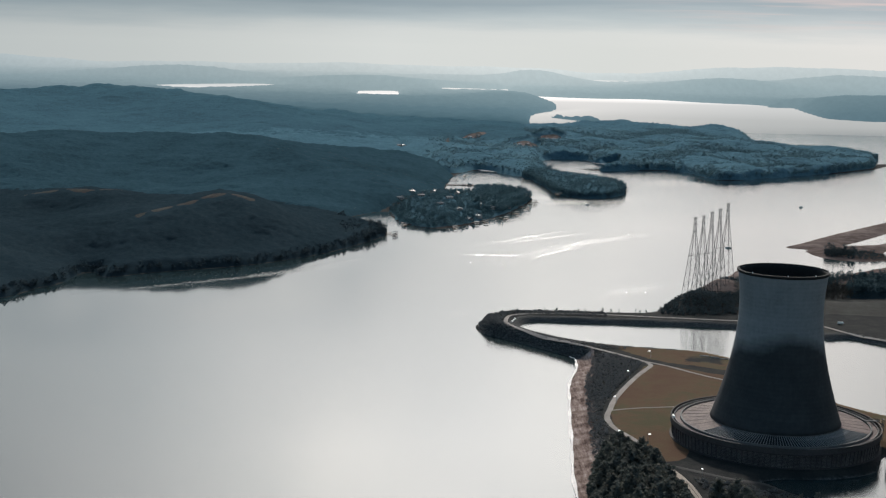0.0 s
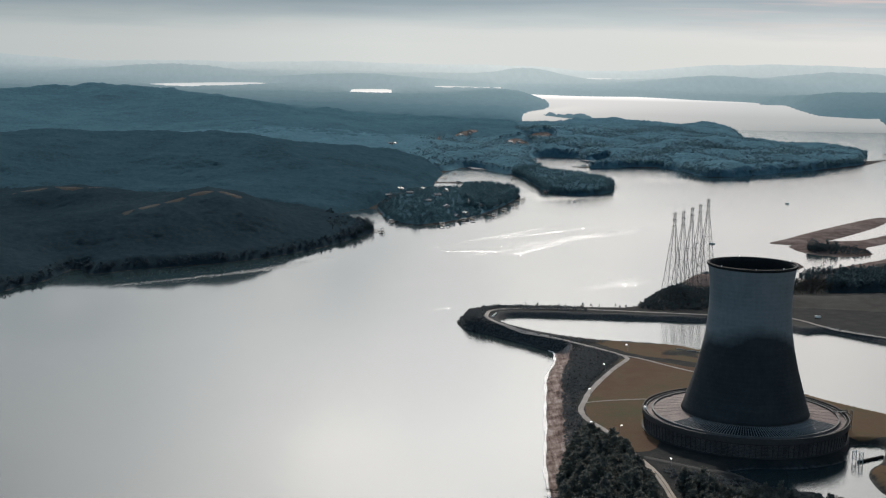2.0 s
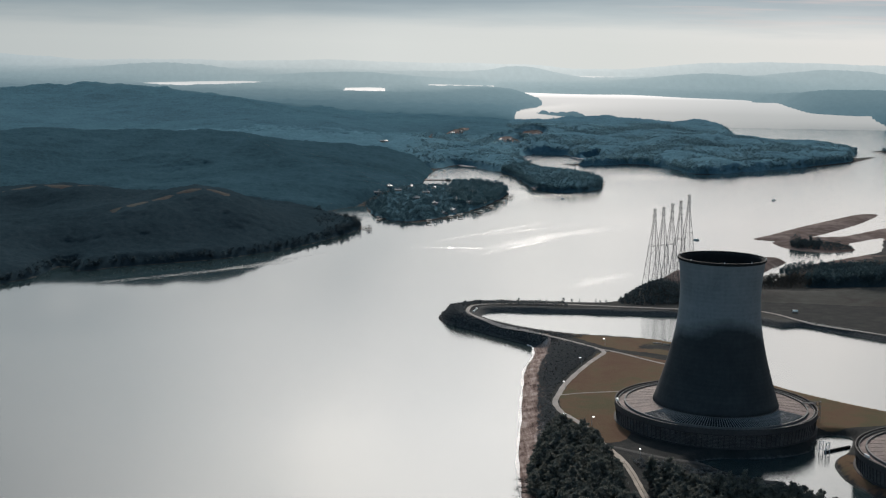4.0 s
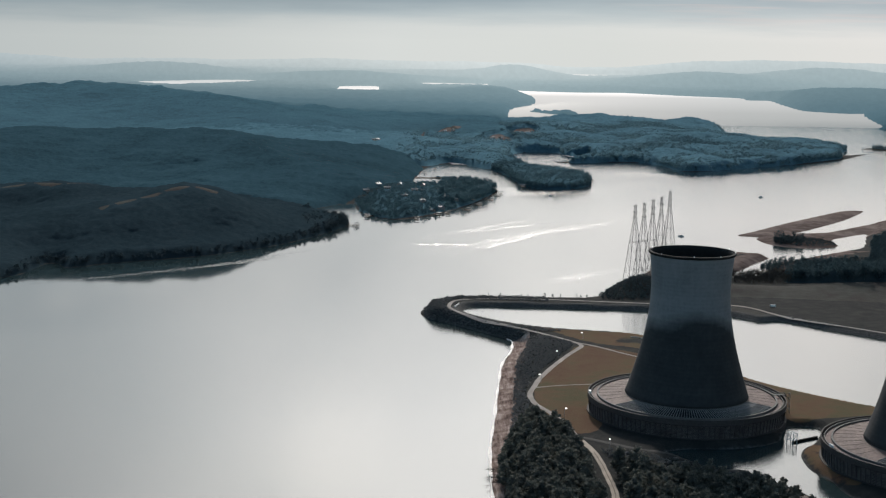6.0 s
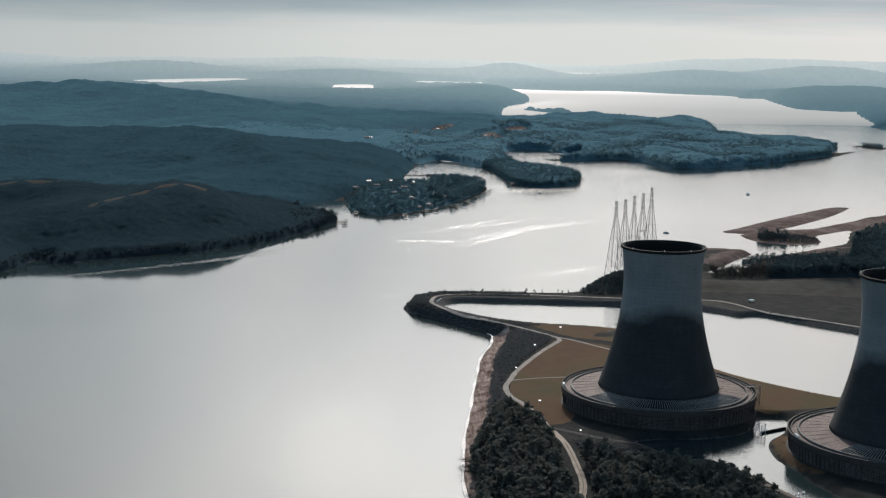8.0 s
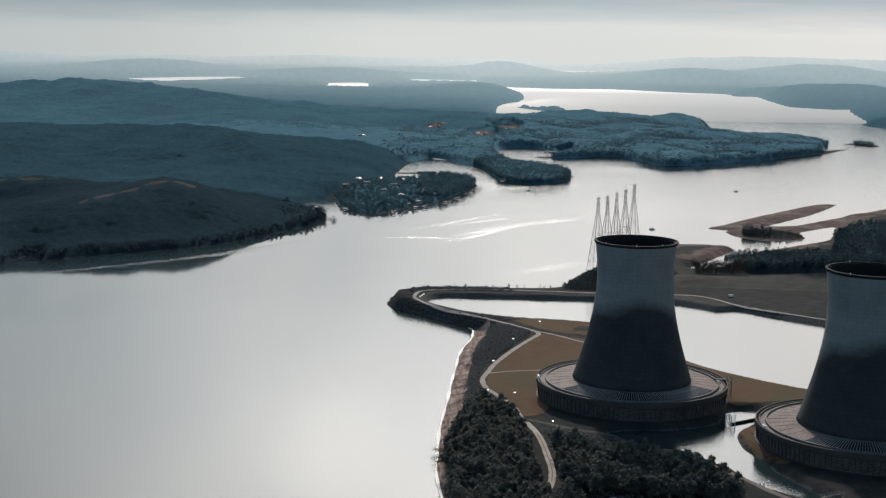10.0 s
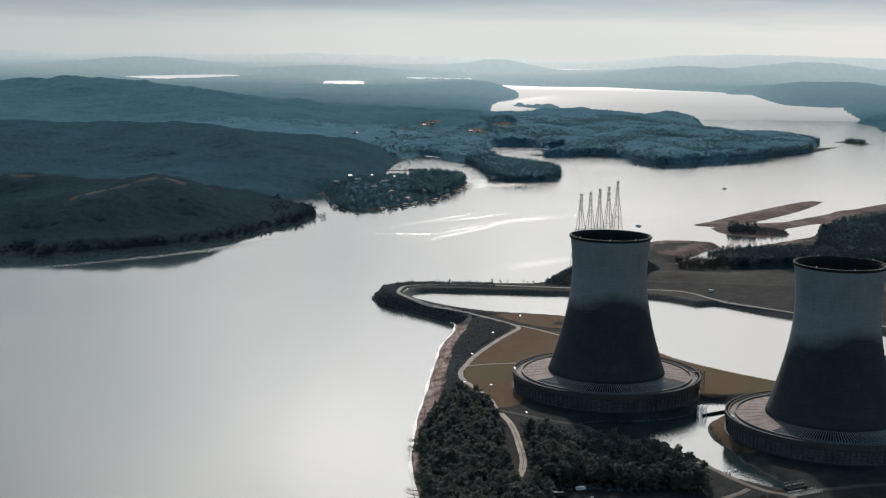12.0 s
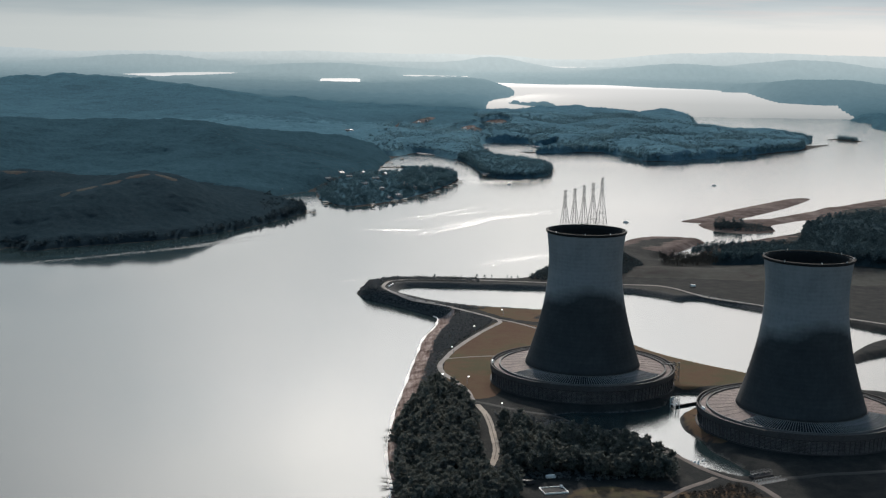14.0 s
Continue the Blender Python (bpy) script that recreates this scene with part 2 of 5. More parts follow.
def ground_material():
    """Leaf litter under the woods, dry winter grass, pale shore mud and dark stone riprap, by the cover of the land."""
    m = bpy.data.materials.new("ground")
    m.use_nodes = True
    n = Nodes(m.node_tree)
    co = n.add("ShaderNodeTexCoord").outputs["Object"]
    cover = n.add("ShaderNodeSeparateColor", {0: n.add("ShaderNodeAttribute", attribute_name="cover").outputs["Color"]})
    fine, mid, broad = n.noise(0.8, 5.0, co, 0.7), n.noise(0.09, 5.0, co, 0.6), n.noise(0.014, 3.0, co)
    edge = n.math("MULTIPLY", n.math("SUBTRACT", mid, 0.5), 0.8)

    def weight(channel):
        w = n.math("ADD", cover.outputs[channel], edge)
        return n.ramp(w, [(0.42, (0, 0, 0)), (0.58, (1, 1, 1))])

    litter = n.ramp(n.math("ADD", n.math("MULTIPLY", mid, 0.6), n.math("MULTIPLY", fine, 0.4)),
                    [(0.3, (0.019, 0.021, 0.022)), (0.5, (0.034, 0.035, 0.034)), (0.7, (0.060, 0.057, 0.052))])
    grass = n.ramp(n.math("ADD", n.math("MULTIPLY", broad, 0.6), n.math("MULTIPLY", mid, 0.4)),
                   [(0.38, (0.118, 0.066, 0.044)), (0.5, (0.128, 0.083, 0.050)), (0.60, (0.098, 0.084, 0.047))])
    # old water lines run along the beach
    lines = n.noise(1.0, 5.0, n.add("ShaderNodeMapping", {"Vector": co, "Scale": (0.42, 0.05, 0.3)}).outputs[0], 0.7)
    place = n.add("ShaderNodeSeparateXYZ", {0: co})
    beach = n.math("MULTIPLY", n.math("SUBTRACT", -60.0, place.outputs[0]), 0.05, clamp=True)
    beach = n.math("MULTIPLY", beach, n.math("LESS_THAN", place.outputs[1], 320.0))
    lines = n.math("ADD", n.math("MULTIPLY", lines, beach), n.math("MULTIPLY", broad, n.math("SUBTRACT", 1.0, beach)))
    worn = n.math("ADD", n.math("MULTIPLY", lines, 0.55), n.math("MULTIPLY", mid, 0.45))
    sand = n.ramp(worn, [(0.40, (0.085, 0.055, 0.046)), (0.47, (0.195, 0.135, 0.114)), (0.54, (0.310, 0.228, 0.195)), (0.62, (0.48, 0.39, 0.345))])
    silt = n.ramp(worn, [(0.36, (0.066, 0.045, 0.040)), (0.5, (0.125, 0.090, 0.080)), (0.66, (0.21, 0.165, 0.150))])
    mud = n.mix(beach, silt, sand)
    rock = n.ramp(fine, [(0.3, (0.03, 0.03, 0.03)), (0.5, (0.075, 0.074, 0.072)), (0.7, (0.15, 0.147, 0.142))])
    meadow = n.ramp(n.math("ADD", n.math("MULTIPLY", broad, 0.5), n.math("MULTIPLY", mid, 0.5)), [(0.36, (0.050, 0.043, 0.040)), (0.5, (0.061, 0.059, 0.053)), (0.64, (0.078, 0.080, 0.071))])
    c = n.mix(weight(0), litter, grass)
    open_ground = n.add("ShaderNodeAttribute", attribute_name="meadow").outputs["Fac"]
    c = n.mix(n.ramp(n.math("ADD", open_ground, edge), [(0.42, (0, 0, 0)), (0.58, (1, 1, 1))]), c, meadow)
    c = n.mix(weight(1), c, mud)
    c = n.mix(weight(2), c, rock)
    bump = n.add("ShaderNodeBump", {"Strength": 0.5, "Distance": 0.8, "Height": fine})
    s = n.add("ShaderNodeBsdfPrincipled", {"Base Color": c, "Roughness": 0.95, "Specular IOR Level": 0.03, "Normal": bump.outputs[0]})
    n.add("ShaderNodeOutputMaterial", {"Surface": s.outputs[0]})
    return m


def distance_material(name, near, far, water=False):
    """Far hills and far water, dissolving towards the horizon into bright air that is painted as emission."""
    m = bpy.data.materials.new(name)
    m.use_nodes = True
    n = Nodes(m.node_tree)
    co = n.add("ShaderNodeTexCoord").outputs["Object"]
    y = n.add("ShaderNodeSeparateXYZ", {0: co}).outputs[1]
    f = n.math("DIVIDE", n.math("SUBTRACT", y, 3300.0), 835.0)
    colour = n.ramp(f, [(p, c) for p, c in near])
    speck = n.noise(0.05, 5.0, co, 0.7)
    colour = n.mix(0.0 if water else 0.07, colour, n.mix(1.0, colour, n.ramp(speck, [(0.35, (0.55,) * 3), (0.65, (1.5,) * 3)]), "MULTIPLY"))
    # the painted haze is brighter towards the sun
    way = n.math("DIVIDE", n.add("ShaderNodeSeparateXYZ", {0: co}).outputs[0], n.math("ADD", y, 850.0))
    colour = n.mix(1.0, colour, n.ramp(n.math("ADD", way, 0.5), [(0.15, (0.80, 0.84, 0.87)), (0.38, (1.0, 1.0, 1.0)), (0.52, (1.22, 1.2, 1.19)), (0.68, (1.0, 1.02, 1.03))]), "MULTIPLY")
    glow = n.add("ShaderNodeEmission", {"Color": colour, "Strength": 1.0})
    if water:
        s = n.add("ShaderNodeBsdfPrincipled", {"Base Color": (0.03, 0.05, 0.05, 1), "Roughness": 0.18, "IOR": 1.34})
    else:
        s = n.add("ShaderNodeBsdfPrincipled", {"Base Color": (0.06, 0.12, 0.15, 1), "Roughness": 1.0, "Specular IOR Level": 0.0})
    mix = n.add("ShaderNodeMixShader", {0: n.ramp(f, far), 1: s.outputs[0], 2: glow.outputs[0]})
    n.add("ShaderNodeOutputMaterial", {"Surface": mix.outputs[0]})
    return m


M_GROUND = ground_material()
M_WATER = water_material("lake_water")
M_PINE = foliage("pine_needles", (0.122, 0.132, 0.116), 0.5)


def canopy_material(name, colour, haze_sheen=0.3, soft=0.6, vary=0.0, through=0.0):
    """The roof of a leafless wood seen from far off: mottled, with no gloss; a teal sheen over the twigs stands in for
    haze.
    """
    m = bpy.data.materials.new(name)
    m.use_nodes = True
    n = Nodes(m.node_tree)
    co = n.add("ShaderNodeTexCoord").outputs["Object"]
    fine, mid, broad = n.noise(0.16, 4.0, co, 0.7), n.noise(0.014, 5.0, co, 0.65), n.noise(0.003, 3.0, co)
    f = n.math("ADD", n.math("ADD", n.math("MULTIPLY", fine, 0.4), n.math("MULTIPLY", mid, 0.35)), n.math("MULTIPLY", broad, 0.25))
    if vary:
        isle = n.add("ShaderNodeNewGeometry").outputs["Random Per Island"]
        f = n.math("ADD", f, n.math("MULTIPLY", n.math("SUBTRACT", isle, 0.5), vary))
    base = n.ramp(f, [(0.36, tuple(c * 0.42 for c in colour)), (0.5, colour), (0.64, (colour[0] * 1.7, colour[1] * 1.55, colour[2] * 1.45))])
    # twigs scatter light in depth, so that a crown is shaded more softly than a solid
    lifted = n.add("ShaderNodeVectorMath", {0: n.add("ShaderNodeNewGeometry").outputs["Normal"], 1: (0, 0, soft)}, operation="ADD").outputs[0]
    lifted = n.add("ShaderNodeVectorMath", {0: lifted}, operation="NORMALIZE").outputs[0]
    bump = n.add("ShaderNodeBump", {"Strength": 0.3, "Distance": 1.2, "Height": fine, "Normal": lifted})
    s = n.add("ShaderNodeBsdfPrincipled", {"Base Color": base, "Roughness": 1.0, "Specular IOR Level": 0.0, "Sheen Weight": haze_sheen, "Sheen Roughness": 0.6,
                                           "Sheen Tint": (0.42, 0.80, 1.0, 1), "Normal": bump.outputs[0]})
    if through:
        s = n.add("ShaderNodeMixShader", {0: through, 1: s.outputs[0], 2: n.add("ShaderNodeBsdfTranslucent", {"Color": base}).outputs[0]})
    n.add("ShaderNodeOutputMaterial", {"Surface": s.outputs[0]})
    return m


# base colours differ from wood to wood, paler and bluer to paint the haze
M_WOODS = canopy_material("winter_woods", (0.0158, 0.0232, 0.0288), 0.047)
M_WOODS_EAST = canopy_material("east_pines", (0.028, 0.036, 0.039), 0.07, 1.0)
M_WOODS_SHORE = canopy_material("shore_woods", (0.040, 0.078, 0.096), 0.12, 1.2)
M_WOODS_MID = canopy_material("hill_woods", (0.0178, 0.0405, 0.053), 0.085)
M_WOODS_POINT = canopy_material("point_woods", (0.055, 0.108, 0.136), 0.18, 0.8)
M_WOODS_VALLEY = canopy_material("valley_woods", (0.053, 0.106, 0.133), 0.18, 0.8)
M_WOODS_HAZY = canopy_material("hazy_hill_woods", (0.034, 0.074, 0.094), 0.142)
# crowns of separate trees: light comes through their twigs, painted haze lifts their blue colours
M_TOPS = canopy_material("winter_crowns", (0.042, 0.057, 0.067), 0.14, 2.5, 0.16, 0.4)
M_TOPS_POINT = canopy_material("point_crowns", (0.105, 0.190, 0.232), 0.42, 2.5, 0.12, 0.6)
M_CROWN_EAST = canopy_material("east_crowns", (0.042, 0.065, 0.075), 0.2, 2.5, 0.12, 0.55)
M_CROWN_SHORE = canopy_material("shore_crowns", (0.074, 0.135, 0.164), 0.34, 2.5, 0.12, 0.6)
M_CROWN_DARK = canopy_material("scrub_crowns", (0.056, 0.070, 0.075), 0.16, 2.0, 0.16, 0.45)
M_BARK = surface("bark", (0.09, 0.075, 0.06), 0.9, grain=2.0)
M_CONCRETE = surface("concrete", (0.42, 0.41, 0.39), 0.85, grain=0.3, patches=0.03, spread=0.2)


def shell_material():
    """Board-marked concrete, weathered in streaks; the lower half is stained nearly black by the damp."""
    m = bpy.data.materials.new("tower_concrete")
    m.use_nodes = True
    n = Nodes(m.node_tree)
    co = n.add("ShaderNodeTexCoord").outputs["Object"]
    xyz = n.add("ShaderNodeSeparateXYZ", {0: co})
    z = xyz.outputs[2]
    fine, broad = n.noise(0.5, 6.0, co, 0.7), n.noise(0.05, 4.0, co)
    down = n.add("ShaderNodeMapping", {"Vector": co, "Scale": (0.45, 0.45, 0.035)}).outputs[0]
    streak = n.noise(1.0, 5.0, down, 0.65)
    lift = n.math("MULTIPLY", n.math("SINE", n.math("MULTIPLY", z, 2.6)), 0.018)
    f = n.math("ADD", n.math("ADD", n.math("MULTIPLY", fine, 0.35), n.math("MULTIPLY", broad, 0.42)), n.math("MULTIPLY", streak, 0.23))
    f = n.math("ADD", f, lift)
    band = n.noise(1.0, 3.0, n.add("ShaderNodeMapping", {"Vector": co, "Scale": (0.02, 0.02, 0.22)}).outputs[0], 0.6)
    f = n.math("ADD", f, n.math("MULTIPLY", n.math("SUBTRACT", band, 0.5), 0.22))
    pale = n.ramp(f, [(0.36, (0.165, 0.178, 0.186)), (0.5, (0.21, 0.225, 0.232)), (0.64, (0.25, 0.264, 0.268))])
    damp = n.ramp(f, [(0.36, (0.026, 0.030, 0.033)), (0.5, (0.036, 0.041, 0.044)), (0.64, (0.049, 0.054, 0.057))])
    bow = n.math("MULTIPLY", n.math("MULTIPLY", xyz.outputs[0], xyz.outputs[0]), -0.014)
    edge = n.math("ADD", n.math("ADD", 73.0, bow), n.math("MULTIPLY", n.math("SUBTRACT", broad, 0.5), 22.0))
    edge = n.math("ADD", edge, n.math("MULTIPLY", n.math("SUBTRACT", streak, 0.5), 4.0))
    up = n.math("MULTIPLY_ADD", n.math("SUBTRACT", z, edge), 0.10)
    n.tree.nodes[-1].inputs[2].default_value = 0.5
    up = n.math("MULTIPLY", up, 1.0, clamp=True)
    bump = n.add("ShaderNodeBump", {"Strength": 0.4, "Distance": 0.15, "Height": fine})
    s = n.add("ShaderNodeBsdfPrincipled", {"Base Color": n.mix(up, damp, pale), "Roughness": 0.85, "Specular IOR Level": 0.25, "Normal": bump.outputs[0]})
    n.add("ShaderNodeOutputMaterial", {"Surface": s.outputs[0]})
    return m


M_SHELL = shell_material()
M_CURB = surface("pale_concrete", (0.15, 0.144, 0.14), 0.8, grain=0.8)
M_DARK = surface("near_black", (0.018, 0.0175, 0.0175), 0.9)
M_WHITE = surface("white_paint", (0.78, 0.78, 0.76), 0.5, grain=1.0, spread=0.08)
M_BRUSH = foliage("bank_brush", (0.145, 0.158, 0.162), 0.35)
M_TWIG = foliage("bare_twigs", (0.075, 0.066, 0.058), 0.3)
M_PATH = surface("dirt_road", (0.19, 0.155, 0.135), 0.95, grain=1.2, patches=0.08, spread=0.25)
M_TARMAC = surface("old_tarmac", (0.055, 0.053, 0.051), 0.9, grain=1.2, patches=0.08, spread=0.2)
M_STEEL = surface("galvanised_steel", (0.32, 0.33, 0.34), 0.5, 0.7, grain=1.0)
M_RUT = surface("sandy_track", (0.42, 0.355, 0.295), 0.95, grain=1.5, patches=0.1)
M_LATTICE = surface("weathered_lattice", (0.13, 0.13, 0.132), 0.7, 0.2, grain=1.0)
M_ROAD = surface("gravel_road", (0.34, 0.30, 0.27), 0.95, grain=1.5, patches=0.1)
M_WALL = surface("louvre_boards", (0.070, 0.061, 0.059), 0.8, grain=1.0)
M_BOARD = surface("louvre_edges", (0.165, 0.143, 0.138), 0.75, grain=0.7, patches=0.15, spread=0.5)
M_DECK = surface("deck_roofing", (0.160, 0.114, 0.103), 0.76, grain=0.6, patches=0.10, spread=0.6)
M_BEAM = surface("roof_beams", (0.27, 0.268, 0.265), 0.8, grain=0.8)


# ---- small mesh tools ----
def mesh_object(name, bm, material, parent=None, smooth=False):
    me = bpy.data.meshes.new(name)
    bm.to_mesh(me)
    bm.free()
    me.materials.append(material)
    if smooth:
        me.shade_smooth()
    ob = new(name, me)
    if parent:
        ob.parent = parent
    return ob


def part(name, bm, material, parent, label="", smooth=False):
    return tagged(mesh_object(name, bm, material, parent, smooth), label)


def raw_mesh(name, verts, faces, material, smooth=False):
    """A mesh from arrays: verts (n, 3), faces (m, 3 or 4)."""
    verts, faces = np.asarray(verts, np.float32), np.asarray(faces, np.int32)
    me = bpy.data.meshes.new(name)
    k = faces.shape[1]
    me.vertices.add(len(verts))
    me.vertices.foreach_set("co", verts.ravel())
    me.loops.add(faces.size)
    me.loops.foreach_set("vertex_index", faces.ravel())
    me.polygons.add(len(faces))
    me.polygons.foreach_set("loop_start", np.arange(0, faces.size, k, dtype=np.int32))
    me.update(calc_edges=True)
    me.materials.append(material)
    if smooth:
        me.shade_smooth()
    return me


def box(bm, size, m=Matrix()):
    r = bmesh.ops.create_cube(bm, size=1.0, matrix=m @ Matrix.Diagonal((*size, 1)))
    return r["verts"]


def beam(bm, a, b, w, d=None):
    """A bar of width w from a to b."""
    a, b = Vector(a), Vector(b)
    q = (b - a).to_track_quat("Z", "Y").to_matrix().to_4x4()
    box(bm, (w, d or w, (b - a).length), Matrix.Translation((a + b) / 2) @ q)


def lathe(bm, profile, steps=96, closed=True):
    """Turn a profile of (radius, z) round the z axis; a closed profile makes a solid ring."""
    rings = []
    for r, z in profile:
        rings.append([bm.verts.new((r * math.cos(2 * math.pi * i / steps), r * math.sin(2 * math.pi * i / steps), z))
                      for i in range(steps)])
    pairs = list(zip(rings, rings[1:])) + ([(rings[-1], rings[0])] if closed else [])
    for a, b in pairs:
        for i in range(steps):
            j = (i + 1) % steps
            bm.faces.new((a[i], a[j], b[j], b[i]))


# ---- the lie of the land ----
def spline(points, closed=True, step=4):
    """A smooth line through the points; its bends never swing out past the next point."""
    p = np.array(points, float)
    if closed:
        before, after = np.roll(p, 1, 0), np.roll(p, -1, 0)
    else:
        before, after = np.vstack([2 * p[0] - p[1], p[:-1]]), np.vstack([p[1:], 2 * p[-1] - p[-2]])
    way = (after - before) / 2
    reach = np.minimum(np.linalg.norm(after - p, axis=1), np.linalg.norm(p - before, axis=1))
    way *= np.minimum(1, reach / (np.linalg.norm(way, axis=1) + 1e-9))[:, None]
    a, b = p, after
    m0, m1 = way, np.roll(way, -1, 0)
    if not closed:
        a, b, m0, m1 = a[:-1], b[:-1], m0[:-1], m1[:-1]
    out = []
    for u in np.arange(step) / step:
        out.append((2 * u ** 3 - 3 * u ** 2 + 1) * a + (u ** 3 - 2 * u ** 2 + u) * m0 + (3 * u ** 2 - 2 * u ** 3) * b + (u ** 3 - u ** 2) * m1)
    q = np.stack(out, 1).reshape(-1, p.shape[1])
    return q if closed else np.vstack([q, p[-1:]])


def inside_by(points, x, y):
    """Metres from each (x, y) to the outline, positive inside it."""
    best, odd = np.full(x.shape, 1e18), np.zeros(x.shape, bool)
    for a, b in zip(points, np.roll(points, -1, 0)):
        d = b - a
        t = np.clip(((x - a[0]) * d[0] + (y - a[1]) * d[1]) / (d @ d + 1e-9), 0, 1)
        best = np.minimum(best, (x - a[0] - t * d[0]) ** 2 + (y - a[1] - t * d[1]) ** 2)
        cross = (a[1] > y) != (b[1] > y)
        if d[1]:
            odd ^= cross & (x < a[0] + (y - a[1]) / d[1] * d[0])
    return np.where(odd, 1, -1) * np.sqrt(best)


WEST_SHORE = [(-2600, 200), (-900, 330), (-700, 400), (-596, 436), (-580, 485), (-563, 519), (-555, 590), (-531, 556),
              (-497, 588), (-456, 615), (-413, 644), (-371, 689), (-328, 753), (-294, 831), (-269, 905), (-272, 960),
              (-300, 1015), (-328, 1045), (-318, 1095), (-280, 1160), (-264, 1060), (-227, 990), (-187, 994), (-148, 1066),
              (-105, 1170), (-64, 1323), (-62, 1400), (-95, 1470), (-150, 1430), (-190, 1430), (-195, 1539), (-175, 1760),
              (-130, 1850), (-85, 1780), (-50, 1700), (-28, 1560), (-16, 1440), (29, 1382), (89, 1436), (110, 1550),
              (100, 1650), (40, 1720), (10, 1790), (14, 1880), (6, 1960), (4, 2050), (22, 2150), (92, 2165), (112, 2085), (150, 2025), (132, 1975), (112, 1945)]
LONG_POINT = [(70, 1925), (110, 1905), (150, 1920), (240, 1936), (276, 1883), (306, 1754), (376, 1785), (496, 1890), (613, 1992),
              (707, 2101), (767, 2201), (803, 2270), (736, 2225), (800, 2400), (730, 2520), (655, 2560), (600, 2720), (620, 2920), (655, 3200), (655, 3390),
              (560, 3400), (490, 3270), (430, 3255), (440, 3500), (372, 3690), (250, 3550), (168, 3425), (55, 3190), (62, 3500), (75, 3800), (118, 4207), (204, 4514), (248, 5109), (190, 5900), (110, 6430),
              (-220, 6400), (-240, 6800), (-232, 7182), (122, 7150), (0, 70000), (-30000, 70000), (-30000, 3000), (-6000, 200)]
EAST_SHORE = [(122, 7150), (145, 6203), (465, 5951), (747, 6000), (980, 5738), (1210, 5564), (1207, 5314), (1302, 5291), (1253, 4886),
              (1208, 4354), (1328, 4186), (1385, 4204), (1308, 3917), (1190, 3350), (1135, 3242), (1146, 3087), (1129, 3008), (1096, 2793), (1300, 2600),
              (4000, 2300), (30000, 9000), (30000, 70000), (0, 70000)]
PLANT_SHORE = [(-125, -900), (-122, -260), (-119, -215), (-124, -136), (-123, -72), (-118, 4), (-112, 83), (-107, 150),
               (-97, 205), (-94, 235), (-98, 248), (-118, 274), (-143, 305), (-163, 329), (-167, 357), (-161, 374),
               (-140, 392), (-107, 396), (-36, 396), (-14, 404), (0, 440), (25, 505), (55, 560), (80, 605), (105, 650),
               (125, 695), (161, 720), (216, 706), (195, 665), (172, 621), (143, 575), (140, 548), (162, 552), (192, 606), (212, 646),
               (274, 706), (330, 760), (358, 806), (385, 888), (410, 947), (449, 1031), (560, 1060), (2500, 1200),
               (2500, -900)]
SAND_BAR = [(220, 880), (252, 925), (286, 974), (353, 1064), (435, 1166), (465, 1164), (410, 1062), (345, 968), (300, 912), (262, 872)]
SECOND_BAR = [(237, 836), (240, 860), (300, 908), (345, 925), (400, 985), (470, 1062), (560, 1160), (640, 1210), (640, 1140), (560, 1092), (482, 1030),
              (418, 945), (370, 895), (330, 852), (322, 798), (282, 778), (247, 796)]
FAR_SPIT = [(169, 4040), (220, 3900), (300, 3860), (318, 3760), (270, 3740), (215, 3840), (160, 3980)]
ISLET = [(838, 2420), (862, 2400), (890, 2350), (912, 2380), (905, 2440), (875, 2460)]
POND = [(-130.4, 327.8), (-124.6, 350.3), (-109, 354.2), (-0.6, 347.4), (75.2, 339.5), (97.3, 325), (114.5, 305.5), (125.2, 307), (134.5, 310.5), (147, 296.5),
        (166, 276), (184, 257), (206, 236), (231, 214), (258.2, 180.4), (289.4, 167.7), (252.3, 154), (233.8, 139.4), (213.3, 111.1), (198.6, 70), (232.8, 97.4),
        (289.4, 121.8), (318.7, 77.9), (289.4, 19.3), (230.9, -14.9), (182, -5.1), (152.7, 11.5), (112.7, 40.8), (69.7, 88.6), (48.3, 137.4), (33.6, 199.9),
        (3.3, 241.9), (-56.2, 258.5), (-85.5, 273.2), (-114.8, 300.5)]
CANAL = [(-23, -75.5), (-15.3, -70.5), (-6.7, -68.6), (8, -68.2), (19.5, -66.6), (37, -59), (48.5, -48), (55.1, -29.6), (64.9, -17.8), (76.6, -21.7), (66.8, -49.1), (56.1, -63.7),
         (50.2, -80.3), (49.2, -104.7), (55.1, -122.3), (57, -143.8), (62.9, -159.4), (68.8, -176), (73.6, -187.7), (67.8, -192.6), (58, -185.8),
         (48.3, -175.1), (43.4, -165.3), (37.5, -144.8), (21.9, -123.3), (15.1, -108.7), (3.3, -109.6), (-11.3, -96)]
FAR_BAYS = [[(-665, 6300), (-480, 6420), (-436, 5450), (-618, 5560)], [(-1760, 6500), (-1600, 6050), (-1429, 5806), (-1250, 6200), (-1090, 6700), (-1250, 7150), (-1500, 7000)],
            [(640, 8700), (640, 9300), (760, 9900), (1000, 10100), (1260, 9800), (1220, 9300), (1000, 8900)]]

